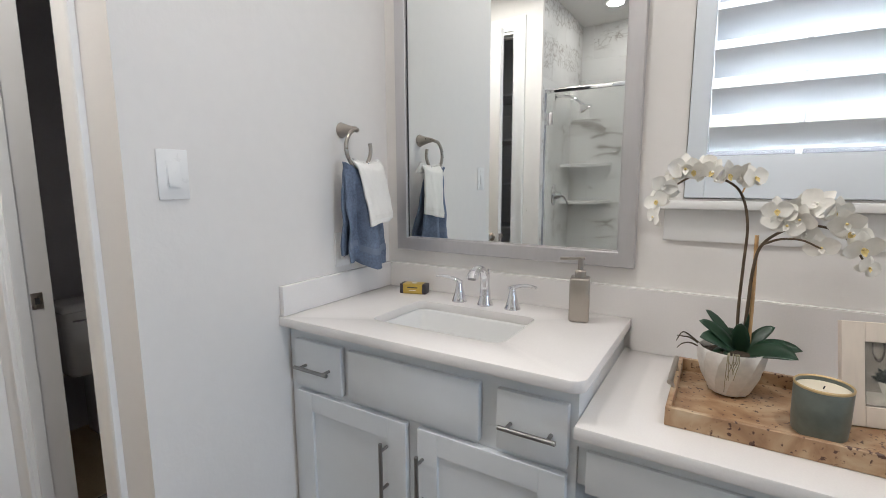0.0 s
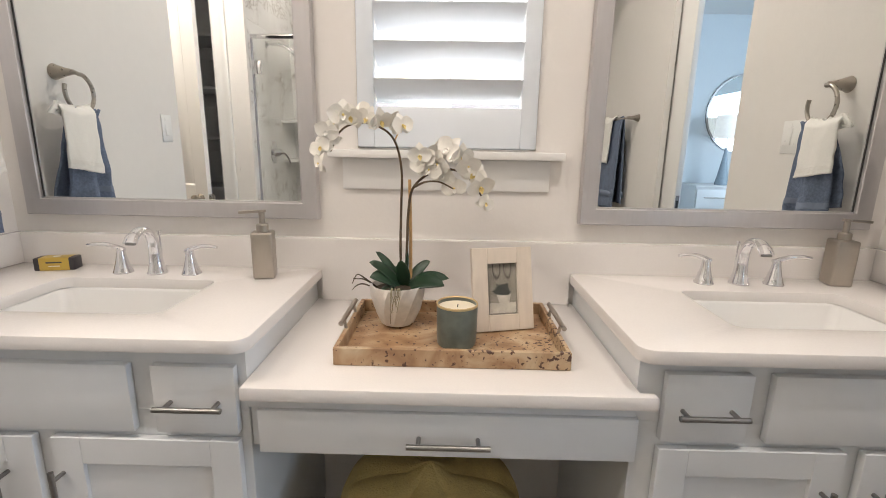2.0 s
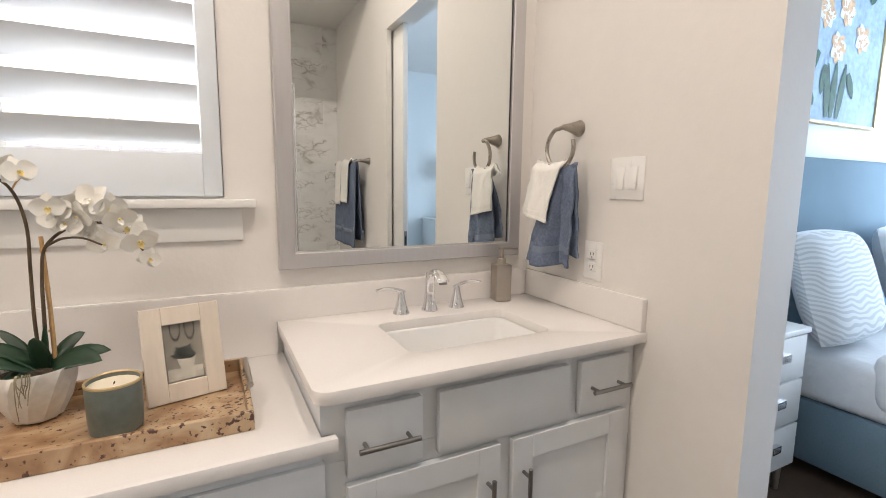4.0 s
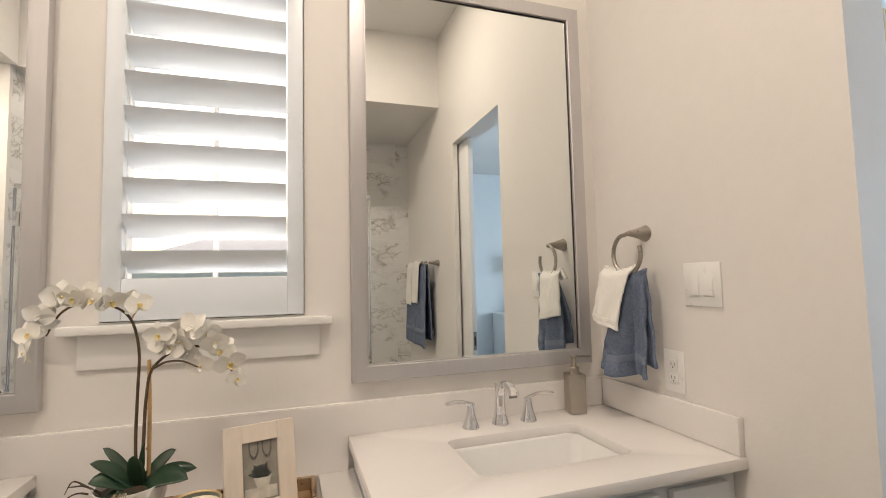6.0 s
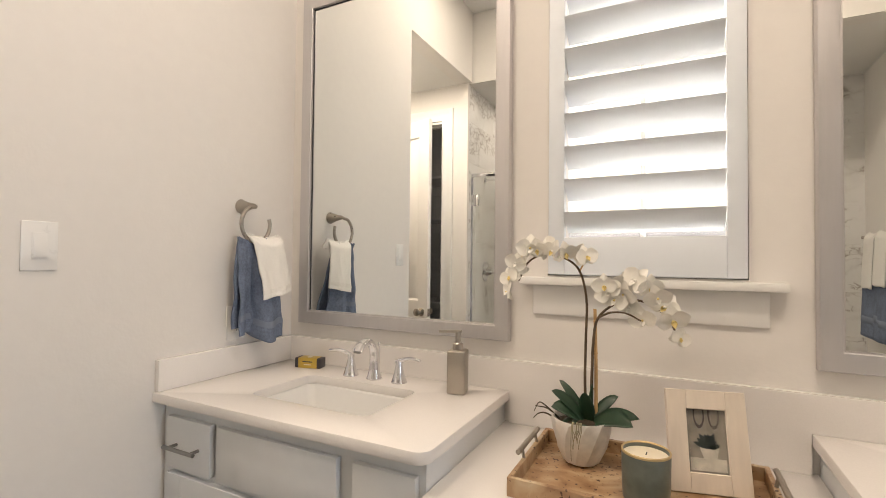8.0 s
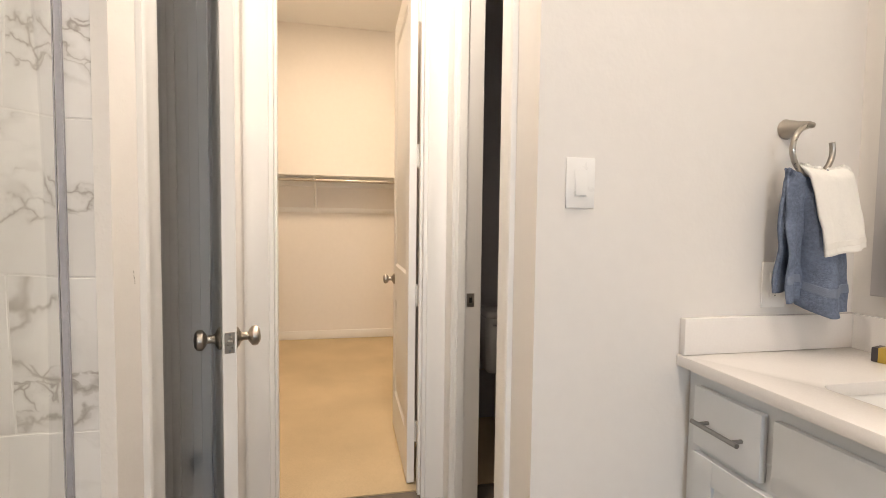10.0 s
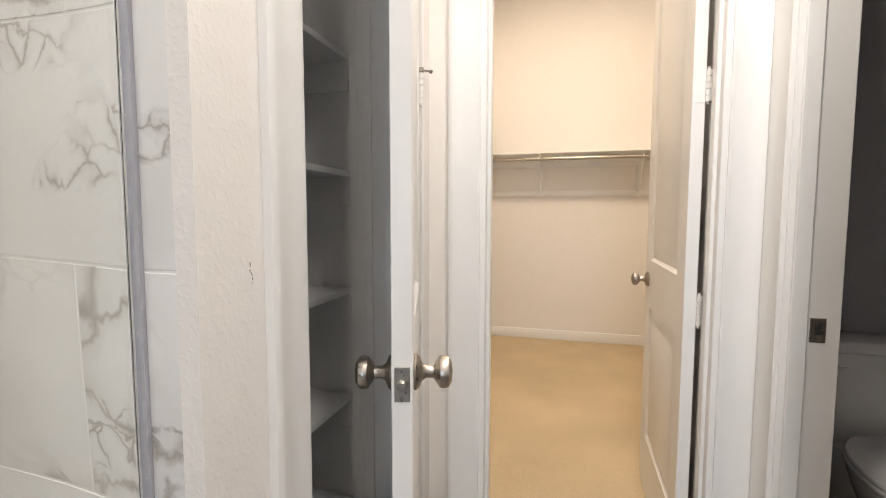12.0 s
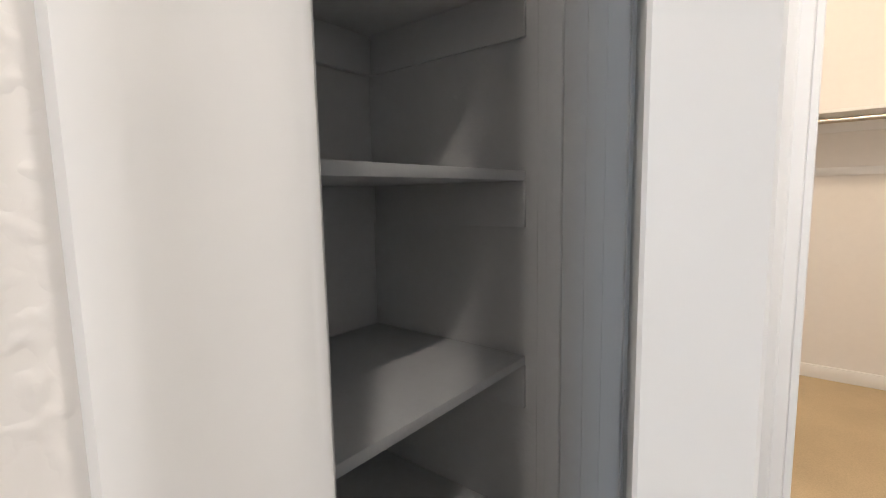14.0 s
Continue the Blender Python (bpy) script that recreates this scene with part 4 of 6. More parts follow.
def hung_towel(top, hem, hem_back, y_top, y_low, half_top, half_low, lobe, short, wrinkle, seed, out=0.0, span=(0.0, 1.0), both=True):
    """A towel hung over the ring: a front and a back fall. lobe: the side on which a fold hangs back to the wall,
    shorter by short; span: the stretch between fold (0) and hem (1) that is made."""
    bm = bmesh.new()
    n, rows = 40, 36
    for s in ((1, -1) if both else (1,)):
        grid = []
        for j in range(rows + 1):
            k = span[0] + (span[1] - span[0]) * j / rows
            e = min(1, k * 1.15) ** 0.75
            yc, half = y_top + (y_low - y_top) * e, half_top + (half_low - half_top) * e
            row = []
            for i in range(n + 1):
                u = 2 * i / n - 1
                v = u * lobe
                back = 1 / (1 + math.exp(-(v - 0.18) * 16))
                crease = math.exp(-((v - 0.20) / 0.09) ** 2)
                drop = (hem if s > 0 else hem_back) + (back * short if s > 0 else 0)
                sag = 0.014 * (1 - u * u) * (1 - k) ** 2
                z = top - sag - (top - drop) * k - 0.012 * v * k
                x = 0.079 + s * ((0.010 + out) * math.sin(min(1, k * 6) * math.pi / 2) + 0.024 * k)
                if s < 0 and short == 0:
                    x = 0.076 - 0.004 * k
                if s > 0:
                    x += k * ((0.017 if short > 0 else 0.006) * math.cos(v * 5.2 + 1.1) - (0.050 * crease + 0.030 * back) * (short > 0))
                    x -= 0.010 * abs(u) ** 6 * (1 - 0.4 * k)
                x += wrinkle * noise.noise(Vector((u * 1.7 + seed, k * 2.6, seed * 3.1))) * (0.4 + k) + wrinkle * 0.45 * noise.noise(Vector((u * 5 + seed, k * 7, seed)))
                row.append(bm.verts.new((max(0.012, x), yc + u * half + 0.006 * k * noise.noise(Vector((seed, k * 5, u))), z)))
            grid.append(row)
        for a, b in zip(grid, grid[1:]):
            for i in range(n):
                bm.faces.new((a[i], a[i + 1], b[i + 1], b[i]))
    bmesh.ops.remove_doubles(bm, verts=bm.verts, dist=0.0015)
    return bm


def towel_set(at, turn, lobe, hems, label):
    """A ring with a blue towel and a white cloth; lobe: the side away from the mirror; hems: lowest edges below the ring's base."""
    r = thing("towel_ring", (0, 0, 0), "brushed nickel open towel ring " + label, "towel ring", "towel rings")
    bm = lathe(bmesh.new(), [(0.026, 0), (0.027, 0.003), (0.024, 0.008), (0.013, 0.045), (0.0085, 0.068)], (0, 0, 0), 28, m=Matrix.Rotation(radians(90), 4, "Y"))
    part("base", bm, NICKEL, r)
    pts = [(0.062, 0, 0.0), (0.074, 0, -0.002), (0.078, -0.008, -0.006)]
    for a in range(110, 381, 15):
        pts.append((0.078, 0.062 * math.cos(radians(a)), -0.066 + 0.064 * math.sin(radians(a))))
    part("ring", tube(bmesh.new(), smooth_path(pts, 3), 0.0068, seg=12), NICKEL, r)
    m = pose(*at, 0, 0, turn)
    r.matrix_basis = m
    t = thing("blue_towel", (0, 0, 0), "slate blue terry hand towel hung folded through the ring", "towel", "blue hand towels")
    blue = (-0.112, hems[0], hems[1], 0.016 * lobe, -0.024 * lobe, 0.056, 0.099, lobe, hems[2], 0.010, 1.3 + lobe)
    b = part("cloth", hung_towel(*blue), BLUE_TOWEL, t)
    b.modifiers.new("thickness", "SOLIDIFY").thickness = 0.009
    s = part("band", hung_towel(*blue, 0.0014, (0.80, 0.865), False), BLUE_BAND, t, "flat woven band near the hem")
    s.modifiers.new("thickness", "SOLIDIFY").thickness = 0.009
    t.matrix_basis = m
    w = thing("white_towel", (0, 0, 0), "white terry face cloth folded over the blue towel", "towel", "white face cloths")
    white = (-0.098, hems[3], -0.150, -0.030 * lobe, -0.066 * lobe, 0.070, 0.066, lobe, 0.0, 0.004, 4.2)
    c = part("cloth", hung_towel(*white, 0.017), WHITE_TOWEL, w)
    c.modifiers.new("thickness", "SOLIDIFY").thickness = 0.009
    s = part("band", hung_towel(*white, 0.0182, (0.86, 0.93), False), WHITE_BAND, w, "flat woven band near the hem")
    s.modifiers.new("thickness", "SOLIDIFY").thickness = 0.009
    w.matrix_basis = m


towel_set((0.0, -0.255, 1.505), 0, -1, (-0.490, -0.42, 0.05, -0.322), "on the wall above the side splash")
towel_set((W, -0.25, 1.503), 180, 1, (-0.452, -0.40, 0.02, -0.293), "on the wall above the outlet")


# ---- doors ----
def knob(parent, x, y, z, way):
    """A round knob on a rose, standing off a door's face towards way in y."""
    m = Matrix.Rotation(radians(-90 * way), 4, "X")
    prof = [(0.031, 0.0), (0.032, 0.004), (0.027, 0.010), (0.015, 0.015), (0.011, 0.022), (0.011, 0.034), (0.018, 0.038), (0.0275, 0.045), (0.029, 0.052),
            (0.027, 0.060), (0.018, 0.066), (0.0, 0.068)]
    part("knob", lathe(bmesh.new(), prof, (x, y, z), 28, m=m), NICKEL, parent, "round satin nickel knob on a rose")


def panel_door(name, width, label, knuckles):
    """Two-panel door along +x from its hinge, the knuckle side at y = 0; knuckles: hinge pins stand proud there."""
    d = thing(name, (0, 0, 0), label, "door")
    t, z0, z1, st = 0.035, 0.014, 2.405, 0.105
    spans = ((0.24, 0.80), (1.0, 2.28))
    part("stile", block(0, -t, z0, st, 0, z1, 0.0015, 1), TRIM, d)
    part("stile", block(width - st, -t, z0, width, 0, z1, 0.0015, 1), TRIM, d)
    for a, b in ((z0, spans[0][0]), (spans[0][1], spans[1][0]), (spans[1][1], z1)):
        part("rail", block(st, -t, a, width - st, 0, b), TRIM, d)
    for a, b in spans:
        bm = bmesh.new()
        rings = []
        for side in (0.0, -t):
            s = -1 if side == 0 else 1
            for inset, dep in ((0.0, 0.001), (0.012, 0.010), (0.03, 0.010), (0.05, 0.003)):
                rings.append([bm.verts.new(p) for p in ((st + inset, side + s * dep, a + inset), (width - st - inset, side + s * dep, a + inset),
                                                        (width - st - inset, side + s * dep, b - inset), (st + inset, side + s * dep, b - inset))])
        for g in (rings[:4], rings[4:]):
            for u, v in zip(g, g[1:]):
                for i in range(4):
                    bm.faces.new((u[i], u[(i + 1) % 4], v[(i + 1) % 4], v[i]))
            bm.faces.new(g[-1])
        part("panel", bm, TRIM, d)
    for z in (0.265, 0.91, 1.555, 2.2):
        bm = block(-0.0016, -0.031, z - 0.045, 0.001, -0.001, z + 0.045)
        h = part("hinge", bm, TRIM, d, "white painted butt hinge")
        ky = 0.005 if knuckles else -t - 0.005
        for k in range(5):
            part("knuckle", rod(bmesh.new(), (-0.004, ky, z - 0.045 + k * 0.018), (-0.004, ky, z - 0.0300 + k * 0.018), 0.0072, seg=12), TRIM, h)
        part("pin", rod(bmesh.new(), (-0.004, ky, z - 0.052), (-0.004, ky, z + 0.052), 0.004, seg=8), TRIM, h)
        for k in (-0.03, 0.0, 0.03):
            part("screw", rod(bmesh.new(), (-0.0024, -0.016 + (0.006 if k == 0 else 0), z + k), (-0.0005, -0.016 + (0.006 if k == 0 else 0), z + k), 0.0035, seg=8), TRIM, h)
        if not knuckles:
            part("jamb_leaf", block(-0.0032, -t - 0.036, z - 0.045, -0.0006, -t - 0.004, z + 0.045, 0.0006, 1), TRIM, h)
        if knuckles:
            part("jamb_leaf", block(-0.026, 0.0006, z - 0.045, -0.004, 0.0036, z + 0.045, 0.0008, 1), TRIM, h)
            for k in (-0.028, 0.004):
                part("slot", block(-0.0235, 0.0030, z + k, -0.0215, 0.0040, z + k + 0.022), PEWTER, h)
    lx, lz = width, 0.915
    lp = part("latch_plate", block(lx - 0.001, -0.030, lz - 0.029, lx + 0.0014, -0.005, lz + 0.029, 0.0006, 1), NICKEL, d, "satin nickel latch plate")
    part("latch_bolt", lathe(bmesh.new(), [(0.0085, 0), (0.0085, 0.006), (0.006, 0.009), (0, 0.009)], (lx + 0.001, -0.0175, lz), 16, m=Matrix.Rotation(radians(90), 4, "Y")), NICKEL, lp)
    for k in (-0.022, 0.022):
        part("screw", rod(bmesh.new(), (lx, -0.0175, lz + k), (lx + 0.002, -0.0175, lz + k), 0.0035, seg=10), PEWTER, lp)
    knob(d, width - 0.062, 0.0, lz, 1)
    knob(d, width - 0.062, -t, lz, -1)
    return d


d = panel_door("door_linen", 0.635, "white two-panel linen closet door standing ajar with nickel knobs", True)
# a small spring stop on the upper hinge pin
hb = part("hinge_stop", rod(rod(bmesh.new(), (-0.004, 0.005, 1.60), (-0.004, 0.005, 1.612), 0.009, seg=12), (-0.004, 0.005, 1.606), (-0.014, 0.03, 1.606), 0.003, seg=8), NICKEL, d, "small nickel hinge-pin door stop")
part("rubber_tip", rod(bmesh.new(), (-0.014, 0.03, 1.606), (-0.017, 0.037, 1.604), 0.0055, seg=10), PEWTER, hb)
d.matrix_basis = pose(-0.885, -1.884, 0, 0, 0, 17.3)
d = panel_door("door_closet", 0.70, "white two-panel closet door standing wide open into the closet", False)
d.matrix_basis = pose(-1.078, -1.126, 0, 0, 0, 180)

s = thing("strike_plate", (-0.868 + 0.019, -0.89, 0.92), "satin nickel strike plate on the toilet room's jamb", "strike plate")
part("plate", block(-0.851, -0.905, 0.891, -0.8485, -0.872, 0.949, 0.0008, 1), NICKEL, s)
part("bolt_hole", block(-0.849, -0.895, 0.909, -0.8478, -0.882, 0.931), BLACK, s)


def pocket_door():
    p = thing("pocket_door", (2.695, -1.5, 0), "white pocket door slid back into the bedroom doorway", "door")
    part("leaf", block(2.678, -1.75, 0.01, 2.712, -1.43, 2.325, 0.002), TRIM, p)
    e = part("edge_pull", block(2.684, -1.4305, 0.90, 2.706, -1.4288, 1.02, 0.0006, 1), PEWTER, p, "dark nickel edge pull")
    part("recess", block(2.689, -1.4292, 0.93, 2.701, -1.4282, 0.99), BLACK, e)


pocket_door()


# ---- linen closet ----
for i, z in enumerate((0.24, 0.59, 0.937, 1.307, 1.662, 2.02)):
    s = thing("linen_shelf", (-0.55, -2.33, z), "empty grey painted linen closet shelf", "shelf", "linen closet shelves")
    part("board", block(-0.923, -2.558, z, -0.192, -2.126, z + 0.019, 0.002), LINEN_PAINT, s)
    part("cleat", block(-0.9245, -2.557, z - 0.09, -0.915, -2.126, z - 0.0005, 0.001), LINEN_PAINT, s)
    part("cleat", block(-0.914, -2.5595, z - 0.09, -0.21, -2.541, z - 0.0005, 0.001), LINEN_PAINT, s)
    part("cleat", block(-0.209, -2.557, z - 0.09, -0.1905, -2.126, z - 0.0005, 0.001), LINEN_PAINT, s)


# ---- walk-in closet ----
def shelf_rod(p, q, wall, z, stops, label):
    """A closet shelf from p to q (x, y of its wall edge); wall is the way from the wall into the room."""
    p, q, w = Vector((*p, z)), Vector((*q, z)), Vector((*wall, 0))
    s = thing("closet_shelf", tuple((p + q) / 2), label, "closet shelf", "closet shelves")

    def strip(o0, o1, z0, z1, bev=0.001):
        a, b = p + w * o0, q + w * o1
        return block(min(a.x, b.x), min(a.y, b.y), z0, max(a.x, b.x), max(a.y, b.y), z1, bev)
    part("board", strip(0.001, 0.30, z, z + 0.019), TRIM, s)
    part("cleat", strip(0.001, 0.019, z - 0.09, z - 0.0005), TRIM, s)
    part("ledger", strip(0.001, 0.012, z - 0.36, z - 0.31), TRIM, s)
    part("rod", rod(bmesh.new(), p + w * 0.28 - Vector((0, 0, 0.045)), q + w * 0.28 - Vector((0, 0, 0.045)), 0.0145, seg=14), STEEL, s, "steel hanging rod")
    for far in stops:
        c = p + (q - p).normalized() * far
        side = (q - p).normalized() * 0.011
        h = bmesh.new()
        pts = [c + w * 0.005 - Vector((0, 0, 0.36)), c + w * 0.30 - Vector((0, 0, 0.03))]
        for a, b in ((c + w * 0.006 + Vector((0, 0, -0.34)), c + w * 0.015 + Vector((0, 0, -0.002))), (c + w * 0.0155 + Vector((0, 0, -0.014)), c + w * 0.29 + Vector((0, 0, -0.002)))):
            lo, hi = a - side, b + side
            box(h, min(lo.x, hi.x), min(lo.y, hi.y), min(lo.z, hi.z), max(lo.x, hi.x), max(lo.y, hi.y), max(lo.z, hi.z), 0.002, 1)
        rod(h, pts[0] + Vector((0, 0, 0.03)), pts[1], 0.008, seg=8)
        br = part("bracket", h, TRIM, s, "white shelf and rod bracket")
        a, b = c - side * 2.6 + w * 0.012 - Vector((0, 0, 0.37)), c + side * 2.6 + w * 0.018 - Vector((0, 0, 0.32))
        part("foot_plate", block(min(a.x, b.x), min(a.y, b.y), min(a.z, b.z), max(a.x, b.x), max(a.y, b.y), max(a.z, b.z), 0.001), TRIM, br)


shelf_rod((CLX, -2.44), (CLX, -0.26), (1, 0), 1.718, (0.713, 1.561), "white closet shelf with a steel hanging rod across the back wall")
shelf_rod((-3.85, -2.45), (-1.25, -2.45), (0, 1), 2.0, (0.03, 0.85, 1.7), "white upper closet shelf with a hanging rod")
shelf_rod((-3.85, -2.45), (-1.25, -2.45), (0, 1), 1.0, (0.03, 0.85, 1.7), "white lower closet shelf with a hanging rod")


# ---- toilet ----
def toilet():
    t = thing("toilet", (-1.4, -0.38, 0), "white two-piece toilet with the lid closed", "toilet")
    bm = bmesh.new()
    rings = []
    for z, g in ((0.352, -0.012), (0.372, 0.0), (0.69, 0.012)):
        rings.append([bm.verts.new((x, y, z)) for x, y in rounded_outline(-1.745 - 0 * g, -0.585 - g, -1.56 + g, -0.175 + g, 0.04, (1, 1, 1, 1))])
    for a, b in zip(rings, rings[1:]):
        for i in range(len(a)):
            bm.faces.new((a[i], a[(i + 1) % len(a)], b[(i + 1) % len(a)], b[i]))
    bm.faces.new(rings[0][::-1])
    bm.faces.new(rings[-1])
    part("tank", bm, PORCELAIN, t)
    part("tank_lid", block(-1.752, -0.605, 0.6905, -1.535, -0.155, 0.735, 0.014, 3), PORCELAIN, t)
    part("flush_lever", rod(bmesh.new(), (-1.54, -0.56, 0.65), (-1.54, -0.48, 0.645), 0.006, seg=10), CHROME, t)
    bm = bmesh.new()
    rings = []
    for z, k, sh in ((0.0, 0.55, -0.1), (0.03, 0.55, -0.1), (0.18, 0.58, -0.08), (0.27, 0.85, -0.02), (0.345, 1.0, 0.0), (0.37, 1.0, 0.0)):
        rings.append([bm.verts.new((-1.25 + sh + 0.29 * k * math.cos(a), -0.38 + 0.185 * k * math.sin(a), z)) for a in [2 * math.pi * i / 32 for i in range(32)]])
    for a, b in zip(rings, rings[1:]):
        for i in range(32):
            bm.faces.new((a[i], a[(i + 1) % 32], b[(i + 1) % 32], b[i]))
    bm.faces.new(rings[0][::-1])
    bm.faces.new(rings[-1])
    box(bm, -1.70, -0.50, 0.0, -1.42, -0.26, 0.352, 0.03)
    part("bowl", bm, PORCELAIN, t)
    for n, z, k in (("seat", 0.3705, 1.02), ("lid", 0.389, 1.0)):
        bm = bmesh.new()
        rings = []
        for dz, kk in ((0, 0.985), (0.004, 1.0), (0.012, 1.0), (0.017, 0.975)):
            rings.append([bm.verts.new((-1.25 + 0.295 * k * kk * math.cos(a), -0.38 + 0.19 * k * kk * math.sin(a), z + dz)) for a in [2 * math.pi * i / 32 for i in range(32)]])
        for a, b in zip(rings, rings[1:]):
            for i in range(32):
                bm.faces.new((a[i], a[(i + 1) % 32], b[(i + 1) % 32], b[i]))
        bm.faces.new(rings[0][::-1])
        bm.faces.new(rings[-1])
        part(n, bm, PORCELAIN, t)
    v = part("supply_valve", rod(rod(bmesh.new(), (-1.758, -0.68, 0.2), (-1.70, -0.68, 0.2), 0.009), (-1.705, -0.68, 0.19), (-1.705, -0.68, 0.225), 0.012), CHROME, t)
    part("hose", tube(bmesh.new(), smooth_path([(-1.705, -0.68, 0.22), (-1.70, -0.66, 0.32), (-1.69, -0.56, 0.345), (-1.69, -0.54, 0.375)], 5), 0.005), STEEL, v)


toilet()


# ---- shower fittings ----
def shower_fittings():
    x = -0.038
    h = thing("wall_shower", (x, -2.43, 1.93), "chrome shower head on a bent arm from the tiled wall", "shower")
    part("flange", lathe(bmesh.new(), [(0.028, 0), (0.026, 0.006), (0.012, 0.012)], (x, -2.43, 1.945), 24, m=Matrix.Rotation(radians(90), 4, "Y")), CHROME, h)
    part("arm", tube(bmesh.new(), smooth_path([(x, -2.43, 1.945), (x + 0.07, -2.43, 1.945), (x + 0.13, -2.43, 1.92), (x + 0.165, -2.43, 1.885)], 6), 0.0105), CHROME, h)
    part("head", lathe(bmesh.new(), [(0.0, 0.012), (0.012, 0.01), (0.016, -0.012), (0.042, -0.042), (0.046, -0.052), (0.042, -0.056), (0, -0.056)][::-1], (x + 0.17, -2.43, 1.88), 28,
                       m=Matrix.Rotation(radians(-35), 4, "Y")), CHROME, h)
    v = thing("shower_valve", (x, -2.44, 1.2), "chrome shower valve with a lever on a round plate", "shower valve")
    part("escutcheon", lathe(bmesh.new(), [(0.083, 0), (0.08, 0.006), (0.04, 0.014), (0.03, 0.03), (0.027, 0.05), (0, 0.052)], (x, -2.44, 1.2), 32, m=Matrix.Rotation(radians(90), 4, "Y")), CHROME, v)
    part("lever", tube(bmesh.new(), smooth_path([(x + 0.045, -2.44, 1.2), (x + 0.07, -2.45, 1.185), (x + 0.085, -2.47, 1.15), (x + 0.09, -2.48, 1.12)], 5), 0.009, 0.005), CHROME, v)
    for z in (1.115, 1.405):
        bm = bmesh.new()
        pts = [(-0.037, -2.898), (-0.037, -2.66), (0.06, -2.70), (0.15, -2.77), (0.20, -2.898)]
        lo = [bm.verts.new((a, b, z)) for a, b in pts]
        hi = [bm.verts.new((a, b, z + 0.02)) for a, b in pts]
        for i in range(len(pts)):
            bm.faces.new((lo[i], lo[(i + 1) % len(pts)], hi[(i + 1) % len(pts)], hi[i]))
        bm.faces.new(lo)
        bm.faces.new(hi)
        solid("corner_shelf", bm, MARBLE, "marble corner shelf in the tiled shower", "shower shelf", "", "shower corner shelves")
    g = thing("shower_screen", (1.0, -1.965, 0.1), "frameless clear glass shower screen with a chrome header rail", "shower screen")
    p = part("door_panel", block(-0.026, -1.980, 0.11, 0.66, -1.970, 1.975, 0.001), GLASS, g)
    q = part("fixed_panel", block(0.668, -1.980, 0.11, 2.09, -1.970, 1.975, 0.001), GLASS, g)
    p.visible_shadow = q.visible_shadow = False
    part("seal", block(-0.0358, -1.989, 0.11, -0.031, -1.961, 1.975, 0.001), SEAL, g, "translucent grey wall channel")
    for y in (-1.9895, -1.9775, -1.9625):
        part("seal_fin", block(-0.0358, y, 0.11, -0.029, y + 0.0022, 1.975, 0.0005, 1), SEAL, g, "thin vinyl sealing fin")
    part("header_rail", block(-0.036, -1.987, 1.976, 2.10, -1.963, 2.004, 0.003), CHROME, g)
    part("sill_rail", block(-0.036, -1.985, 0.098, 2.10, -1.965, 0.11, 0.002), CHROME, g)
    part("end_post", block(2.091, -1.985, 0.11, 2.10, -1.965, 1.975, 0.002), CHROME, g)
    for z in (0.35, 1.79):
        part("hinge", block(-0.036, -1.992, z - 0.045, 0.025, -1.958, z + 0.045, 0.003), CHROME, g)
    solid("shower_kerb", block(-0.05, -2.03, 0.0, W, -1.91, 0.097, 0.004), MARBLE, "marble kerb under the shower screen", "shower kerb")
    b = thing("towel_bar", (W, -2.35, 1.5), "brushed nickel towel bar on the wall beside the shower", "towel bar")
    part("bar", rod(bmesh.new(), (W - 0.07, -1.985, 1.5), (W - 0.07, -2.72, 1.5), 0.008), NICKEL, b)
    for y in (-1.985, -2.72):
        part("post", lathe(bmesh.new(), [(0.026, 0), (0.024, 0.008), (0.012, 0.045), (0.010, 0.08)], (W, y, 1.5), 24, m=Matrix.Rotation(radians(-90), 4, "Y")), NICKEL, b)
    t = thing("bath_towel", (0, 0, 0), "slate blue bath towel hung folded over the bar", "towel")
    bm = towel_sheet(0.02, -0.66, -0.62, 0.0, 0.07, 0.29, 0.30, 0.006, 2.2, 0.3, 0.0202, 0.0132)
    bmesh.ops.delete(bm, geom=[f for f in bm.faces if not (-0.56 < f.calc_center_median().z < -0.515)], context="FACES")
    part("band", bm, BLUE_BAND, t, "flat woven band near the hem").modifiers.new("thickness", "SOLIDIFY").thickness = 0.008
    c = part("cloth", towel_sheet(0.02, -0.66, -0.62, 0.0, 0.07, 0.29, 0.30, 0.006, 2.2, 0.3, 0.02, 0.012), BLUE_TOWEL, t)
    c.modifiers.new("thickness", "SOLIDIFY").thickness = 0.008
    t.matrix_basis = pose(W, -2.36, 1.5, 0, 0, 180)
    for off, half, lab in ((0.165, 0.085, "white hand towel folded over the blue bath towel"), (-0.04, 0.095, "second white hand towel folded over the blue bath towel")):
        t = thing("hand_towel", (0, 0, 0), lab, "towel", "white towels on the bar")
        c = part("cloth", towel_sheet(0.034, -0.32 - off * 0.1, -0.26, off, 0.07, half - 0.002, half, 0.003, 0.8, 0.3, 0.02, 0.028), WHITE_TOWEL, t)
        c.modifiers.new("thickness", "SOLIDIFY").thickness = 0.008
        t.matrix_basis = pose(W, -2.36, 1.5, 0, 0, 180)


shower_fittings()


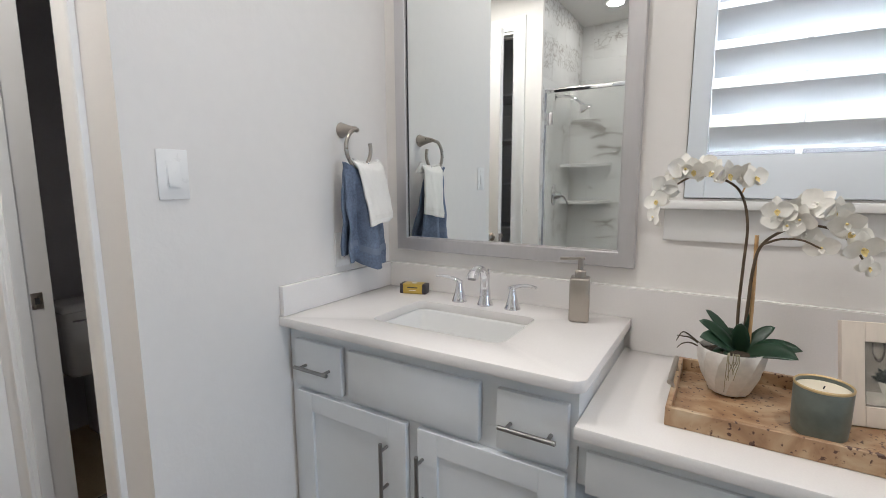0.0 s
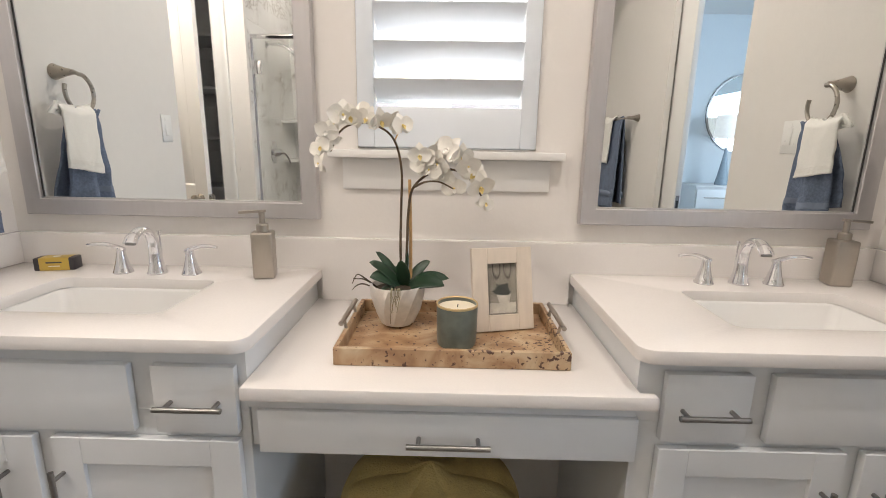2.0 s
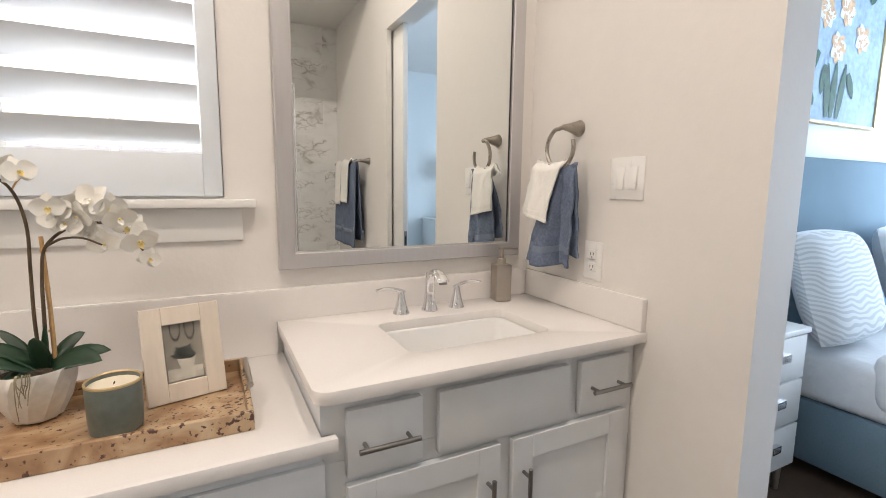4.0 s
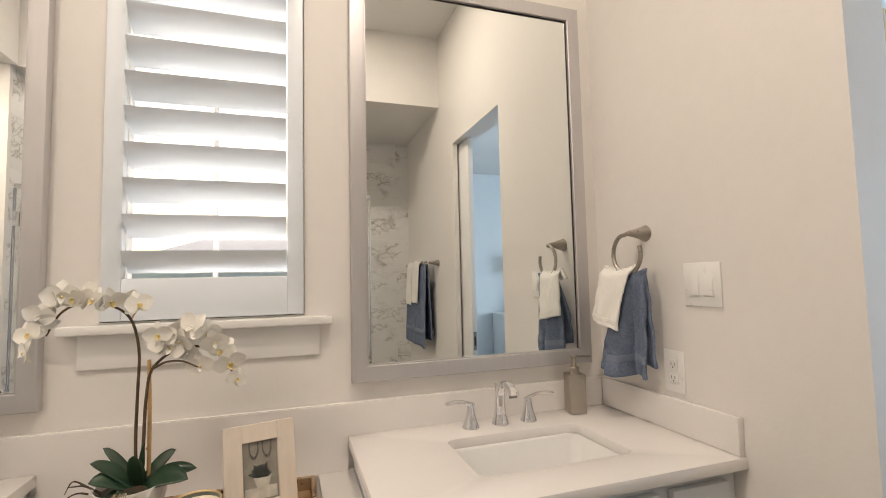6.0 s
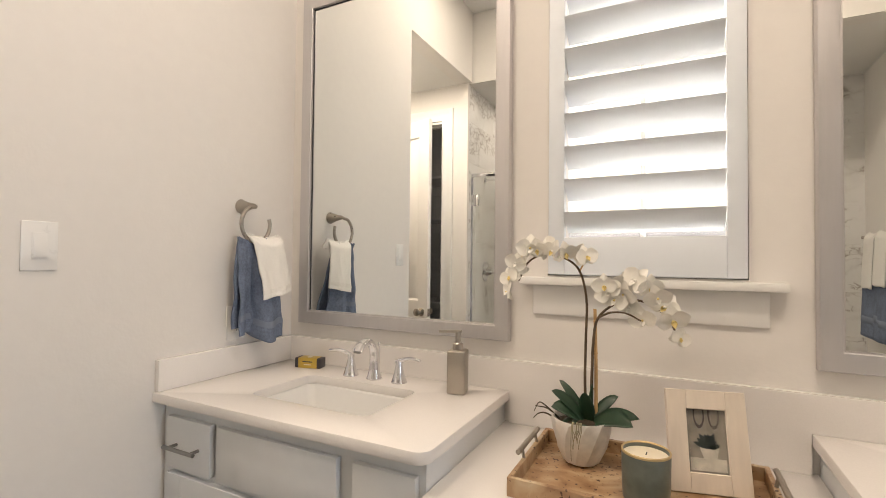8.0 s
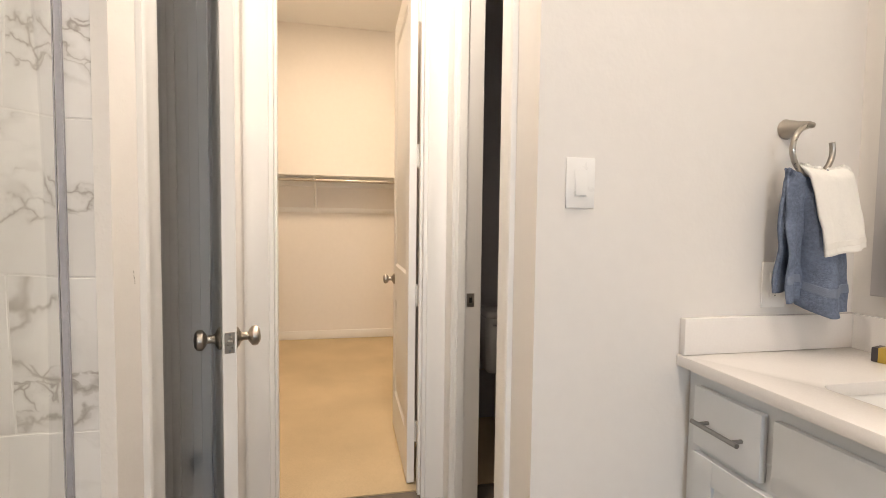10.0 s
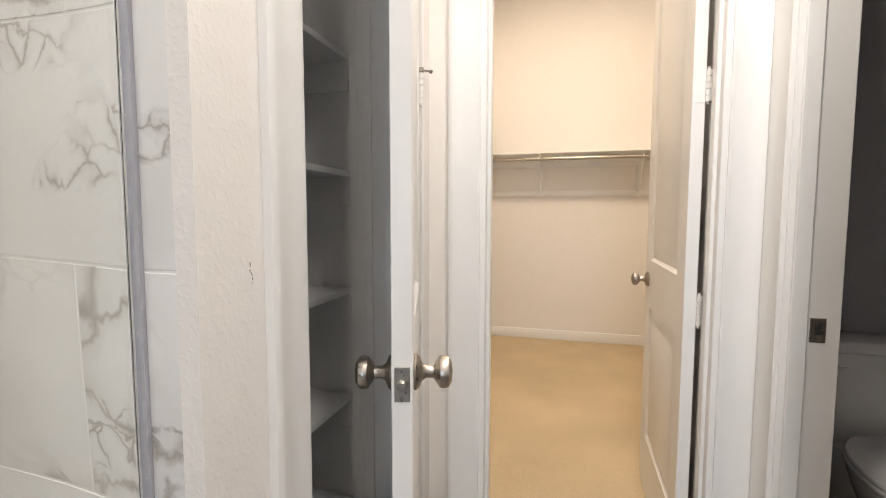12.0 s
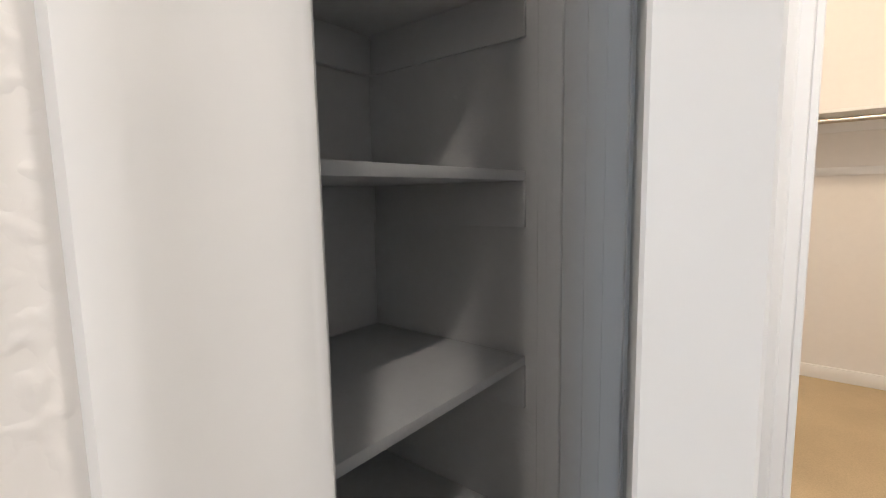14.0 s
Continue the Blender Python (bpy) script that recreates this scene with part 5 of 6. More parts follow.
# ---- things on the counters ----
def dispenser(x, y, turn, label):
    d = thing("soap_dispenser", (0, 0, 0), label, "soap dispenser", "soap dispensers")
    part("bottle", block(-0.029, -0.029, 0, 0.029, 0.029, 0.132, 0.006, 3), STEEL, d)
    bm = lathe(bmesh.new(), [(0.0165, 0.1315), (0.0165, 0.150), (0.014, 0.153), (0.008, 0.154), (0.008, 0.184), (0.0105, 0.186), (0.0105, 0.190), (0, 0.191)], (0, 0, 0), 24)
    p = part("pump", bm, STEEL, d)
    bm = block(-0.060, -0.0065, 0.1845, 0.012, 0.0065, 0.1925, 0.002)
    for v in bm.verts:
        if v.co.x < -0.05:
            v.co.z -= 0.003
    part("nozzle", bm, STEEL, p)
    d.matrix_basis = pose(x, y, 0.9105, 0, 0, turn)


dispenser(0.812, -0.118, 12, "square brushed steel soap dispenser on the vanity top")
dispenser(2.462, -0.072, 170, "square brushed steel soap dispenser in the corner of the vanity top")


def soap_box():
    s = thing("boxed_soap", (0, 0, 0), "small black and gold boxed soap bar on the vanity top", "soap")
    part("box", block(-0.052, -0.022, 0, 0.052, 0.022, 0.037, 0.003), DARK_BOX, s)
    b = part("band", block(-0.039, -0.0227, -0.0001, 0.039, 0.0227, 0.0377, 0.003), GOLD_BOX, s, "gold paper band")
    part("emblem", lathe(bmesh.new(), [(0.010, 0), (0.010, 0.0006), (0, 0.0006)], (0, 0, 0.0376), 20), PALE, b)
    part("print_bar", block(-0.02, -0.0232, 0.022, 0.02, -0.0226, 0.026), DARK_BOX, b)
    part("print_bar", block(-0.014, -0.0232, 0.012, 0.014, -0.0226, 0.0145), PALE, b)
    s.matrix_basis = pose(0.185, -0.085, 0.9108, 0, 0, 14)


soap_box()


def tray():
    x0, x1, y0, y1, z0, z1 = 1.088, 1.606, -0.458, -0.125, 0.8115, 0.853
    t = thing("burl_tray", ((x0 + x1) / 2, (y0 + y1) / 2, z0), "burl wood serving tray with two bar handles on the desk", "tray")
    part("base", block(x0 + 0.011, y0 + 0.011, z0, x1 - 0.011, y1 - 0.011, z0 + 0.009), BURL, t)
    for a in ((x0, y0, x1, y0 + 0.011), (x0, y1 - 0.011, x1, y1), (x0, y0 + 0.0111, x0 + 0.011, y1 - 0.0111), (x1 - 0.011, y0 + 0.0111, x1, y1 - 0.0111)):
        part("side", block(a[0], a[1], z0, a[2], a[3], z1, 0.0015, 1), BURL, t)
    for x, s in ((x0 + 0.0055, -1), (x1 - 0.0055, 1)):
        h = part("handle", rod(bmesh.new(), (x + s * 0.006, -0.375, z1 + 0.022), (x + s * 0.006, -0.205, z1 + 0.022), 0.0062, seg=12), STEEL, t, "brushed metal bar handle")
        for y in (-0.345, -0.235):
            part("post", rod(bmesh.new(), (x, y, z1 - 0.004), (x + s * 0.006, y, z1 + 0.022), 0.0042, seg=10), STEEL, h)
    return z0 + 0.0092


TZ = tray()


def petal(bm, m, length, width, curl, cup=0.2):
    n, k = 5, 4
    rows = []
    for i in range(n + 1):
        u = i / n
        w = width * math.sin(math.pi * min(0.97, 0.12 + u * 0.86)) ** 0.8
        rows.append([bm.verts.new(m @ Vector((u * length, (2 * j / k - 1) * w, curl * u * u * length + cup * abs(2 * j / k - 1) ** 2 * w))) for j in range(k + 1)])
    for a, b in zip(rows, rows[1:]):
        for j in range(k):
            bm.faces.new((a[j], a[j + 1], b[j + 1], b[j]))


def blossom(parent, at, facing, roll, size):
    """An orchid flower: three sepals and two broad petals round a yellow lip, facing a way."""
    q = Vector(facing).to_track_quat("Z", "Y").to_matrix().to_4x4()
    base = Matrix.Translation(at) @ q @ Matrix.Rotation(radians(roll), 4, "Z")
    bm = bmesh.new()
    for a in (90, 210, 330):
        petal(bm, base @ Matrix.Rotation(radians(a), 4, "Z"), size * 0.97, size * 0.40, -0.18)
    for a in (8, 172):
        petal(bm, base @ Matrix.Translation((0, 0, 0.003)) @ Matrix.Rotation(radians(a), 4, "Z"), size * 1.02, size * 0.62, 0.16, 0.16)
    f = part("flower", bm, PETAL, parent)
    bm = bmesh.new()
    for a, s in ((270, 0.36), (225, 0.24), (315, 0.24)):
        petal(bm, base @ Matrix.Translation((0, 0, 0.006)) @ Matrix.Rotation(radians(a), 4, "Z"), size * s, size * s * 0.42, 0.8, 0.5)
    part("lip", bm, THROAT if roll % 3 == 0 else PETAL, f, "small yellow lip")
    m = base @ Matrix.Translation((0, 0, 0.008))
    bm = bmesh.new()
    bmesh.ops.create_uvsphere(bm, u_segments=8, v_segments=6, radius=size * 0.09, matrix=m)
    part("column", bm, THROAT if roll % 2 else PETAL, f)


def orchid():
    px, py = 1.203, -0.225
    o = thing("potted_orchid", (px, py, TZ), "white moth orchid with two arching stems in a faceted white pot", "potted plant")
    bm = bmesh.new()
    seg, rings = 24, []
    prof = [(0.032, 0.0), (0.042, 0.005), (0.059, 0.042), (0.0685, 0.080), (0.0715, 0.107), (0.0705, 0.112), (0.066, 0.110), (0.063, 0.090)]
    for j, (r, h) in enumerate(prof):
        ring = []
        for i in range(seg):
            a = 2 * math.pi * (i + 0.55 * min(j, 5)) / seg
            rr = r * (1 + (0.034 if i % 2 else -0.034) * (1 if 0 < j < 5 else 0))
            ring.append(bm.verts.new((px + rr * math.cos(a), py + rr * math.sin(a), TZ + h)))
        rings.append(ring)
    for a, b in zip(rings, rings[1:]):
        for i in range(seg):
            bm.faces.new((a[i], a[(i + 1) % seg], b[(i + 1) % seg], b[i]))
    bm.faces.new(rings[0][::-1])
    bm.faces.new(rings[-1])
    part("pot", bm, STONEWARE, o, "faceted white stoneware pot")
    zt = TZ + 0.091
    bm = bmesh.new()
    bmesh.ops.create_uvsphere(bm, u_segments=20, v_segments=8, radius=1, matrix=Matrix.Translation((px, py, zt)) @ Matrix.Diagonal((0.061, 0.061, 0.016, 1)))
    for v in bm.verts:
        v.co += Vector(noise.noise_vector(v.co * 60)) * 0.005
    part("bark", bm, MOSS, o)
    y = -0.215
    s1 = smooth_path([(1.214, y, zt), (1.210, y, 1.02), (1.212, y, 1.13), (1.213, y, 1.225), (1.195, y, 1.296), (1.156, y, 1.328), (1.105, y, 1.336), (1.062, y, 1.315), (1.036, y, 1.266)], 6)
    part("stem", tube(bmesh.new(), s1, 0.0037, 0.0022, 8), STEM, o)
    s2 = smooth_path([(1.224, y - 0.004, zt), (1.228, y - 0.006, 1.05), (1.231, y - 0.006, 1.12), (1.242, y - 0.012, 1.178), (1.281, y - 0.02, 1.216), (1.329, y - 0.028, 1.229), (1.372, y - 0.03, 1.216),
                      (1.402, y - 0.03, 1.182), (1.421, y - 0.03, 1.15)], 6)
    part("stem", tube(bmesh.new(), s2, 0.004, 0.002, 8), STEM, o)
    part("stem", tube(bmesh.new(), smooth_path([(1.245, y - 0.012, 1.182), (1.275, y - 0.03, 1.197), (1.31, y - 0.04, 1.198), (1.343, y - 0.045, 1.183)], 6), 0.003, 0.0018, 8), STEM, o)
    part("stem", tube(bmesh.new(), smooth_path([(1.196, y, 1.294), (1.206, y + 0.01, 1.315), (1.225, y + 0.015, 1.33)], 4), 0.002, 0.0015, 6), STAKE, o)
    k = part("stake", tube(bmesh.new(), smooth_path([(1.236, y + 0.004, zt), (1.236, y + 0.004, 1.05), (1.233, y + 0.004, 1.20)], 4), 0.0046, 0.004, 10), STAKE, o, "tan bamboo stake")
    for z in (1.0, 1.09, 1.17):
        part("node", rod(bmesh.new(), (1.2345, y + 0.004, z - 0.002), (1.2345, y + 0.004, z + 0.002), 0.0056, seg=10), STAKE, k)
    rnd = random.Random(5)
    flowers = [(1.024, 1.276, -1), (1.038, 1.314, -1), (1.062, 1.340, -1), (1.099, 1.350, 0), (1.140, 1.345, 0), (1.024, 1.238, -1), (1.042, 1.292, -1), (1.215, 1.330, 1), (1.190, 1.338, 1),
               (1.261, 1.262, 0), (1.285, 1.228, 0), (1.333, 1.275, 0), (1.346, 1.185, 0), (1.307, 1.245, 0), (1.378, 1.240, 1), (1.421, 1.148, 1), (1.407, 1.190, 1), (1.318, 1.212, 0), (1.36, 1.262, 1), (1.080, 1.352, 0), (1.120, 1.353, 0), (1.302, 1.268, 0), (1.392, 1.216, 1), (1.272, 1.246, 0), (1.165, 1.340, 1)]
    for i, (fx, fz, side) in enumerate(flowers):
        yy = y - 0.018 - rnd.random() * 0.03 + (0.02 if i in (7, 8) else 0)
        blossom(o, (fx, yy, fz), (side * 0.6 + rnd.uniform(-0.7, 0.7), -1, rnd.uniform(-0.75, 0.2)), rnd.randint(-40, 40), rnd.uniform(0.029, 0.037) * (0.75 if i in (5, 15) else 1))
    # strap leaves
    for a, ln, w, rise, droop in ((190, 0.090, 0.019, 1.23, 0.20), (165, 0.080, 0.015, 1.57, 0.15), (203, 0.092, 0.025, 0.91, 0.35), (218, 0.075, 0.021, 0.42, 0.60), (262, 0.030, 0.020, 3.3, 0.10), (-20, 0.112, 0.031, 0.70, 0.50),
                                  (28, 0.074, 0.018, 1.35, 0.20), (0, 0.116, 0.023, 0.70, 0.40), (120, 0.07, 0.02, 1.1, 0.3), (240, 0.06, 0.020, 0.5, 0.6), (310, 0.014, 0.009, 8.0, 0.05)):
        bm = bmesh.new()
        m = Matrix.Translation((px + 0.018, py, zt + 0.004)) @ Matrix.Rotation(radians(a), 4, "Z")
        turn = radians(50) * math.cos(radians(a)) * min(1, rise)
        n, rows = 9, []
        for i in range(n + 1):
            u = i / n
            ww = w * (math.sin(math.pi * (0.1 + 0.9 * u)) ** 0.6) * (1 - 0.15 * u)
            c = Vector((u * ln, 0, ln * (rise * u - (rise * droop + 0.15) * u * u)))
            rows.append([bm.verts.new(m @ (c + Vector((0, s * ww * math.cos(turn), s * ww * math.sin(turn) + abs(s) * ww * 0.22)))) for s in (-1, -0.5, 0, 0.5, 1)])
        for p, q in zip(rows, rows[1:]):
            for j in range(4):
                bm.faces.new((p[j], p[j + 1], q[j + 1], q[j]))
        lf = part("leaf", bm, LEAF, o)
        lf.modifiers.new("thickness", "SOLIDIFY").thickness = 0.0016
    # aerial roots: three forked ones beside the leaves, a thin bunch over the rim
    for i, (a, up) in enumerate(((184, 0.030), (196, 0.008), (178, 0.016))):
        ca, sa = math.cos(radians(a)), math.sin(radians(a))
        pts = [(px + 0.05 * ca, py + 0.05 * sa, zt + 0.004), (px + 0.085 * ca, py + 0.085 * sa, zt + 0.018 + up * 0.5), (px + 0.105 * ca, py + 0.10 * sa, zt + 0.012 + up), (px + 0.118 * ca, py + 0.115 * sa, zt + up + 0.012 * (i - 1))]
        part("air_root", tube(bmesh.new(), smooth_path(pts, 5), 0.0024, 0.0010, 6), DARK_ROOT, o)
    for i in range(9):
        a = 268 + rnd.uniform(-5, 14)
        ca, sa = math.cos(radians(a)), math.sin(radians(a))
        low = rnd.uniform(0.015, 0.06) if i else 0.085
        rr = 0.0785 - 0.10 * max(0, low - 0.04)
        w = rnd.uniform(-0.012, 0.012)
        pts = [(px + 0.05 * ca, py + 0.05 * sa, zt + 0.008), (px + 0.071 * ca, py + 0.073 * sa, zt + 0.027), (px + 0.080 * ca, py + 0.082 * sa, zt + 0.012), (px + 0.0795 * ca + w * 0.6, py + 0.081 * sa, zt + 0.02 - low * 0.6), (px + rr * ca + w, py + rr * sa, zt + 0.02 - low)]
        part("air_root", tube(bmesh.new(), smooth_path(pts, 5), 0.0013, 0.0007, 5), ROOT, o)


orchid()


def candle():
    x, y = 1.358, -0.352
    c = thing("jar_candle", (x, y, TZ), "cream candle in a frosted grey-green glass jar", "candle")
    part("jar", lathe(bmesh.new(), [(0.040, 0.0), (0.0455, 0.005), (0.0475, 0.03), (0.0485, 0.102), (0.0475, 0.1045), (0.0455, 0.102), (0.0448, 0.088)], (x, y, TZ), 40), FROSTED, c)
    part("rim", lathe(bmesh.new(), [(0.0488, 0.0995), (0.0492, 0.1035), (0.0475, 0.1055), (0.0455, 0.1035), (0.0455, 0.0995)], (x, y, TZ), 40, ring=True), GILT, c, "thin brassy rim")
    part("wax", lathe(bmesh.new(), [(0.0452, 0.080), (0.0452, 0.0945), (0.03, 0.0935), (0.0, 0.0935)], (x, y, TZ), 32), WAX, c)
    part("wick", rod(bmesh.new(), (x, y, TZ + 0.093), (x + 0.002, y, TZ + 0.100), 0.0012, seg=6), BLACK, c)


candle()


def photo_frame():
    f = thing("photo_frame", (0, 0, 0), "whitewashed wooden photo frame leaning on its easel in the tray", "photo frame")
    w, h, b = 0.162, 0.214, 0.041
    for a in ((-w / 2, 0, -w / 2 + b, h), (w / 2 - b, 0, w / 2, h), (-w / 2 + b, 0, w / 2 - b, b), (-w / 2 + b, h - b, w / 2 - b, h)):
        part("rail", block(a[0], -0.007, a[1], a[2], 0.008, a[3], 0.0012, 1), WHITEWASH, f)
    part("backing", block(-w / 2 + 0.004, 0.0082, 0.004, w / 2 - 0.004, 0.011, h - 0.004), BURL, f)
    x0, x1, z0, z1 = -w / 2 + b, w / 2 - b, b, h - b
    p = part("photograph", block(x0, 0.001, z0, x1, 0.003, z1), CARDGREY, f, "small photograph of a potted plant")
    bm = block(x0 + 0.004, -0.0002, z0 + 0.004, x1 - 0.004, 0.0008, z0 + 0.03)
    part("print_shelf", bm, PRINT_LIGHT, p)
    part("print_pot", lathe(bmesh.new(), [(0.012, 0.0), (0.02, 0.026), (0, 0.026)], (0.004, 0.0004, z0 + 0.026), 20, squash=0.02), PRINT_LIGHT, p)
    bm = bmesh.new()
    rnd = random.Random(2)
    for i in range(16):
        a = rnd.uniform(10, 170)
        petal(bm, Matrix.Translation((0.004, -0.0003, z0 + 0.052)) @ Matrix.Rotation(radians(-a), 4, "Y") @ Matrix.Rotation(radians(90), 4, "X"), 0.034 * rnd.uniform(0.6, 1), 0.0055, 0, 0)
    for v in bm.verts:
        v.co.y = -0.0005
    part("print_leaves", bm, PRINT_DARK, p)
    bm = bmesh.new()
    for s in (-0.014, 0.016):
        lathe(bm, [(0.011, 0), (0.011, 0.0006), (0.0145, 0.0006), (0.0145, 0)], (s, 0.001, z1 - 0.012), 20, ring=True, m=Matrix.Diagonal((0.8, 1, 2.0, 1)) @ Matrix.Rotation(radians(90), 4, "X"))
    part("print_rings", bm, PRINT_BROWN, p)
    gl = part("glass", block(x0, -0.0030, z0, x1, -0.0018, z1), PANE, f)
    gl.visible_shadow = False
    bm = block(-0.03, -0.002, 0, 0.03, 0.002, 0.15, 0.001)
    bmesh.ops.transform(bm, matrix=Matrix.Translation((0, 0.011, 0.145)) @ Matrix.Rotation(radians(28), 4, "X") @ Matrix.Translation((0, 0, -0.15)), verts=bm.verts)
    part("easel", bm, BLACK, f)
    f.matrix_basis = Matrix.Translation((1.482, -0.262, TZ + 0.001)) @ Matrix.Rotation(radians(14), 4, "Z") @ Matrix.Rotation(radians(-14), 4, "X")


photo_frame()


def stool():
    x, y, r = 1.30, -0.36, 0.235
    s = thing("tufted_stool", (x, y, 0), "round ochre velvet tufted stool under the make-up desk", "stool")
    bm = bmesh.new()
    seg, rows = 48, []
    for j in range(13):
        u = j / 12
        ring = []
        for i in range(seg):
            a = 2 * math.pi * i / seg
            rr = r * (1 - u) if u < 1 else 0.001
            rr = max(rr, 0.002)
            edge = math.sqrt(max(0, 1 - (rr / r) ** 4))
            tuft = 0.022 * (0.5 + 0.5 * math.cos(a * 6)) ** 6 * (rr / r) - 0.03 * math.exp(-(rr / 0.035) ** 2)
            ring.append(bm.verts.new((x + rr * math.cos(a), y + rr * math.sin(a), 0.40 + 0.075 * edge - tuft)))
        rows.append(ring)
    low = [bm.verts.new((x + r * math.cos(2 * math.pi * i / seg), y + r * math.sin(2 * math.pi * i / seg), 0.30)) for i in range(seg)]
    rows.insert(0, low)
    for a, b in zip(rows, rows[1:]):
        for i in range(seg):
            bm.faces.new((a[i], a[(i + 1) % seg], b[(i + 1) % seg], b[i]))
    bm.faces.new(low[::-1])
    bm.faces.new(rows[-1])
    part("cushion", bm, OCHRE, s)
    part("button", lathe(bmesh.new(), [(0.012, 0), (0.012, 0.006), (0.006, 0.01), (0, 0.011)], (x, y, 0.442), 16), OCHRE, s)
    part("skirt", lathe(bmesh.new(), [(r - 0.012, 0.06), (r - 0.006, 0.08), (r - 0.002, 0.30)], (x, y, 0), 48), OCHRE, s)
    for a in (45, 135, 225, 315):
        fx, fy = x + 0.17 * math.cos(radians(a)), y + 0.17 * math.sin(radians(a))
        part("leg", rod(bmesh.new(), (fx, fy, 0), (fx, fy, 0.062), 0.015, 0.02, 12), STEM, s)


stool()


# ---- bedroom ----
def nightstand():
    x0, x1, y0 = 3.20, 3.757, -0.45
    n = thing("nightstand", ((x0 + x1) / 2, -0.24, 0), "white three-drawer nightstand with square chrome pulls beside the bed", "nightstand")
    part("body", block(x0, y0 + 0.018, 0.13, x1, -0.02, 0.725, 0.003), TRIM, n)
    part("top", block(x0 - 0.008, y0 - 0.005, 0.7255, x1 + 0.008, -0.012, 0.75, 0.004), TRIM, n)
    for z in (0.145, 0.34, 0.535):
        d = part("drawer", block(x0 + 0.012, y0, z, x1 - 0.012, y0 + 0.0175, z + 0.185, 0.003), TRIM, n)
        bm = bmesh.new()
        cx, cz = (x0 + x1) / 2 + 0.09, z + 0.11
        for a in ((-0.03, -0.016, 0.03, -0.010), (-0.03, 0.010, 0.03, 0.016), (-0.03, -0.010, -0.024, 0.010), (0.024, -0.010, 0.03, 0.010)):
            box(bm, cx + a[0], y0 - 0.02, cz + a[1], cx + a[2], y0 - 0.001, cz + a[3])
        part("pull", bm, CHROME, d, "square chrome pull")
    for x in (x0 + 0.03, x1 - 0.03):
        for y in (y0 + 0.05, -0.06):
            part("leg", rod(bmesh.new(), (x, y, 0), (x, y, 0.131), 0.012, 0.018, 10), STEEL, n)


nightstand()


def cushion(bm, c, w, h, t, tilt, yaw):
    r = bmesh.ops.create_grid(bm, x_segments=18, y_segments=18, size=1)
    top = r["verts"]
    m = Matrix.Translation(c) @ Matrix.Rotation(radians(yaw), 4, "Z") @ Matrix.Rotation(radians(90 - tilt), 4, "X")
    r2 = bmesh.ops.create_grid(bm, x_segments=18, y_segments=18, size=1)
    for vs, s in ((top, 1), (r2["verts"], -1)):
        for v in vs:
            u, q = v.co.x, v.co.y
            k = ((1 - u ** 4) * (1 - q ** 4)) ** 0.5
            v.co = m @ Vector((u * w / 2 * (1 - 0.06 * q * q), q * h / 2 * (1 - 0.06 * u * u), s * t / 2 * k))
    bmesh.ops.remove_doubles(bm, verts=bm.verts, dist=0.0008)
    return bm


def bed():
    b = thing("bed", (4.8, -1.0, 0), "bed with a slate blue upholstered headboard and white bedding", "bed")
    part("headboard", block(3.93, -0.10, 0.15, 5.75, -0.015, 1.49, 0.025, 3), BLUE_CLOTH, b)
    part("base", block(3.95, -2.1, 0.06, 5.73, -0.102, 0.36, 0.02, 2), BLUE_CLOTH, b)
    part("mattress", block(3.94, -2.08, 0.361, 5.74, -0.104, 0.60, 0.05, 4), BEDDING, b)
    bm = block(3.92, -2.1, 0.42, 5.76, -0.6, 0.66, 0.06, 4)
    for v in bm.verts:
        v.co += Vector(noise.noise_vector(v.co * 4)) * 0.02
    part("duvet", bm, BEDDING, b)
    for i, (x, y, z, mm, lab) in enumerate(((4.30, -0.27, 0.87, BEDDING, "white pillow with woven lines"), (5.2, -0.27, 0.87, BEDDING, "white pillow"), (4.12, -0.38, 0.88, PILLOW, "grey and white line-patterned cushion"),
                                            (5.0, -0.42, 0.86, PILLOW, "grey and white line-patterned cushion"))):
        p = thing("pillow", (x, y, z - 0.27), lab + " leaning on the headboard", "pillow", "bed pillows")
        part("cover", cushion(bmesh.new(), (x, y, z), 0.56, 0.52, 0.17, 18, 0), mm, p)


def pillow_material():
    m = mat("line_print_cotton", (0.7, 0.72, 0.74), 0.9)
    n = m.node_tree.nodes
    tc, wv = n.new("ShaderNodeTexCoord"), n.new("ShaderNodeTexWave")
    wv.wave_type = "RINGS"
    wv.inputs["Scale"].default_value, wv.inputs["Distortion"].default_value = 16, 9
    wv.inputs["Detail"].default_value, wv.inputs["Detail Scale"].default_value = 0.5, 0.6
    m.node_tree.links.new(tc.outputs["Object"], wv.inputs["Vector"])
    ramp(m, [(0.3, (0.56, 0.585, 0.60)), (0.55, (0.74, 0.755, 0.765))], wv.outputs[0])
    return m


PILLOW = pillow_material()
bed()


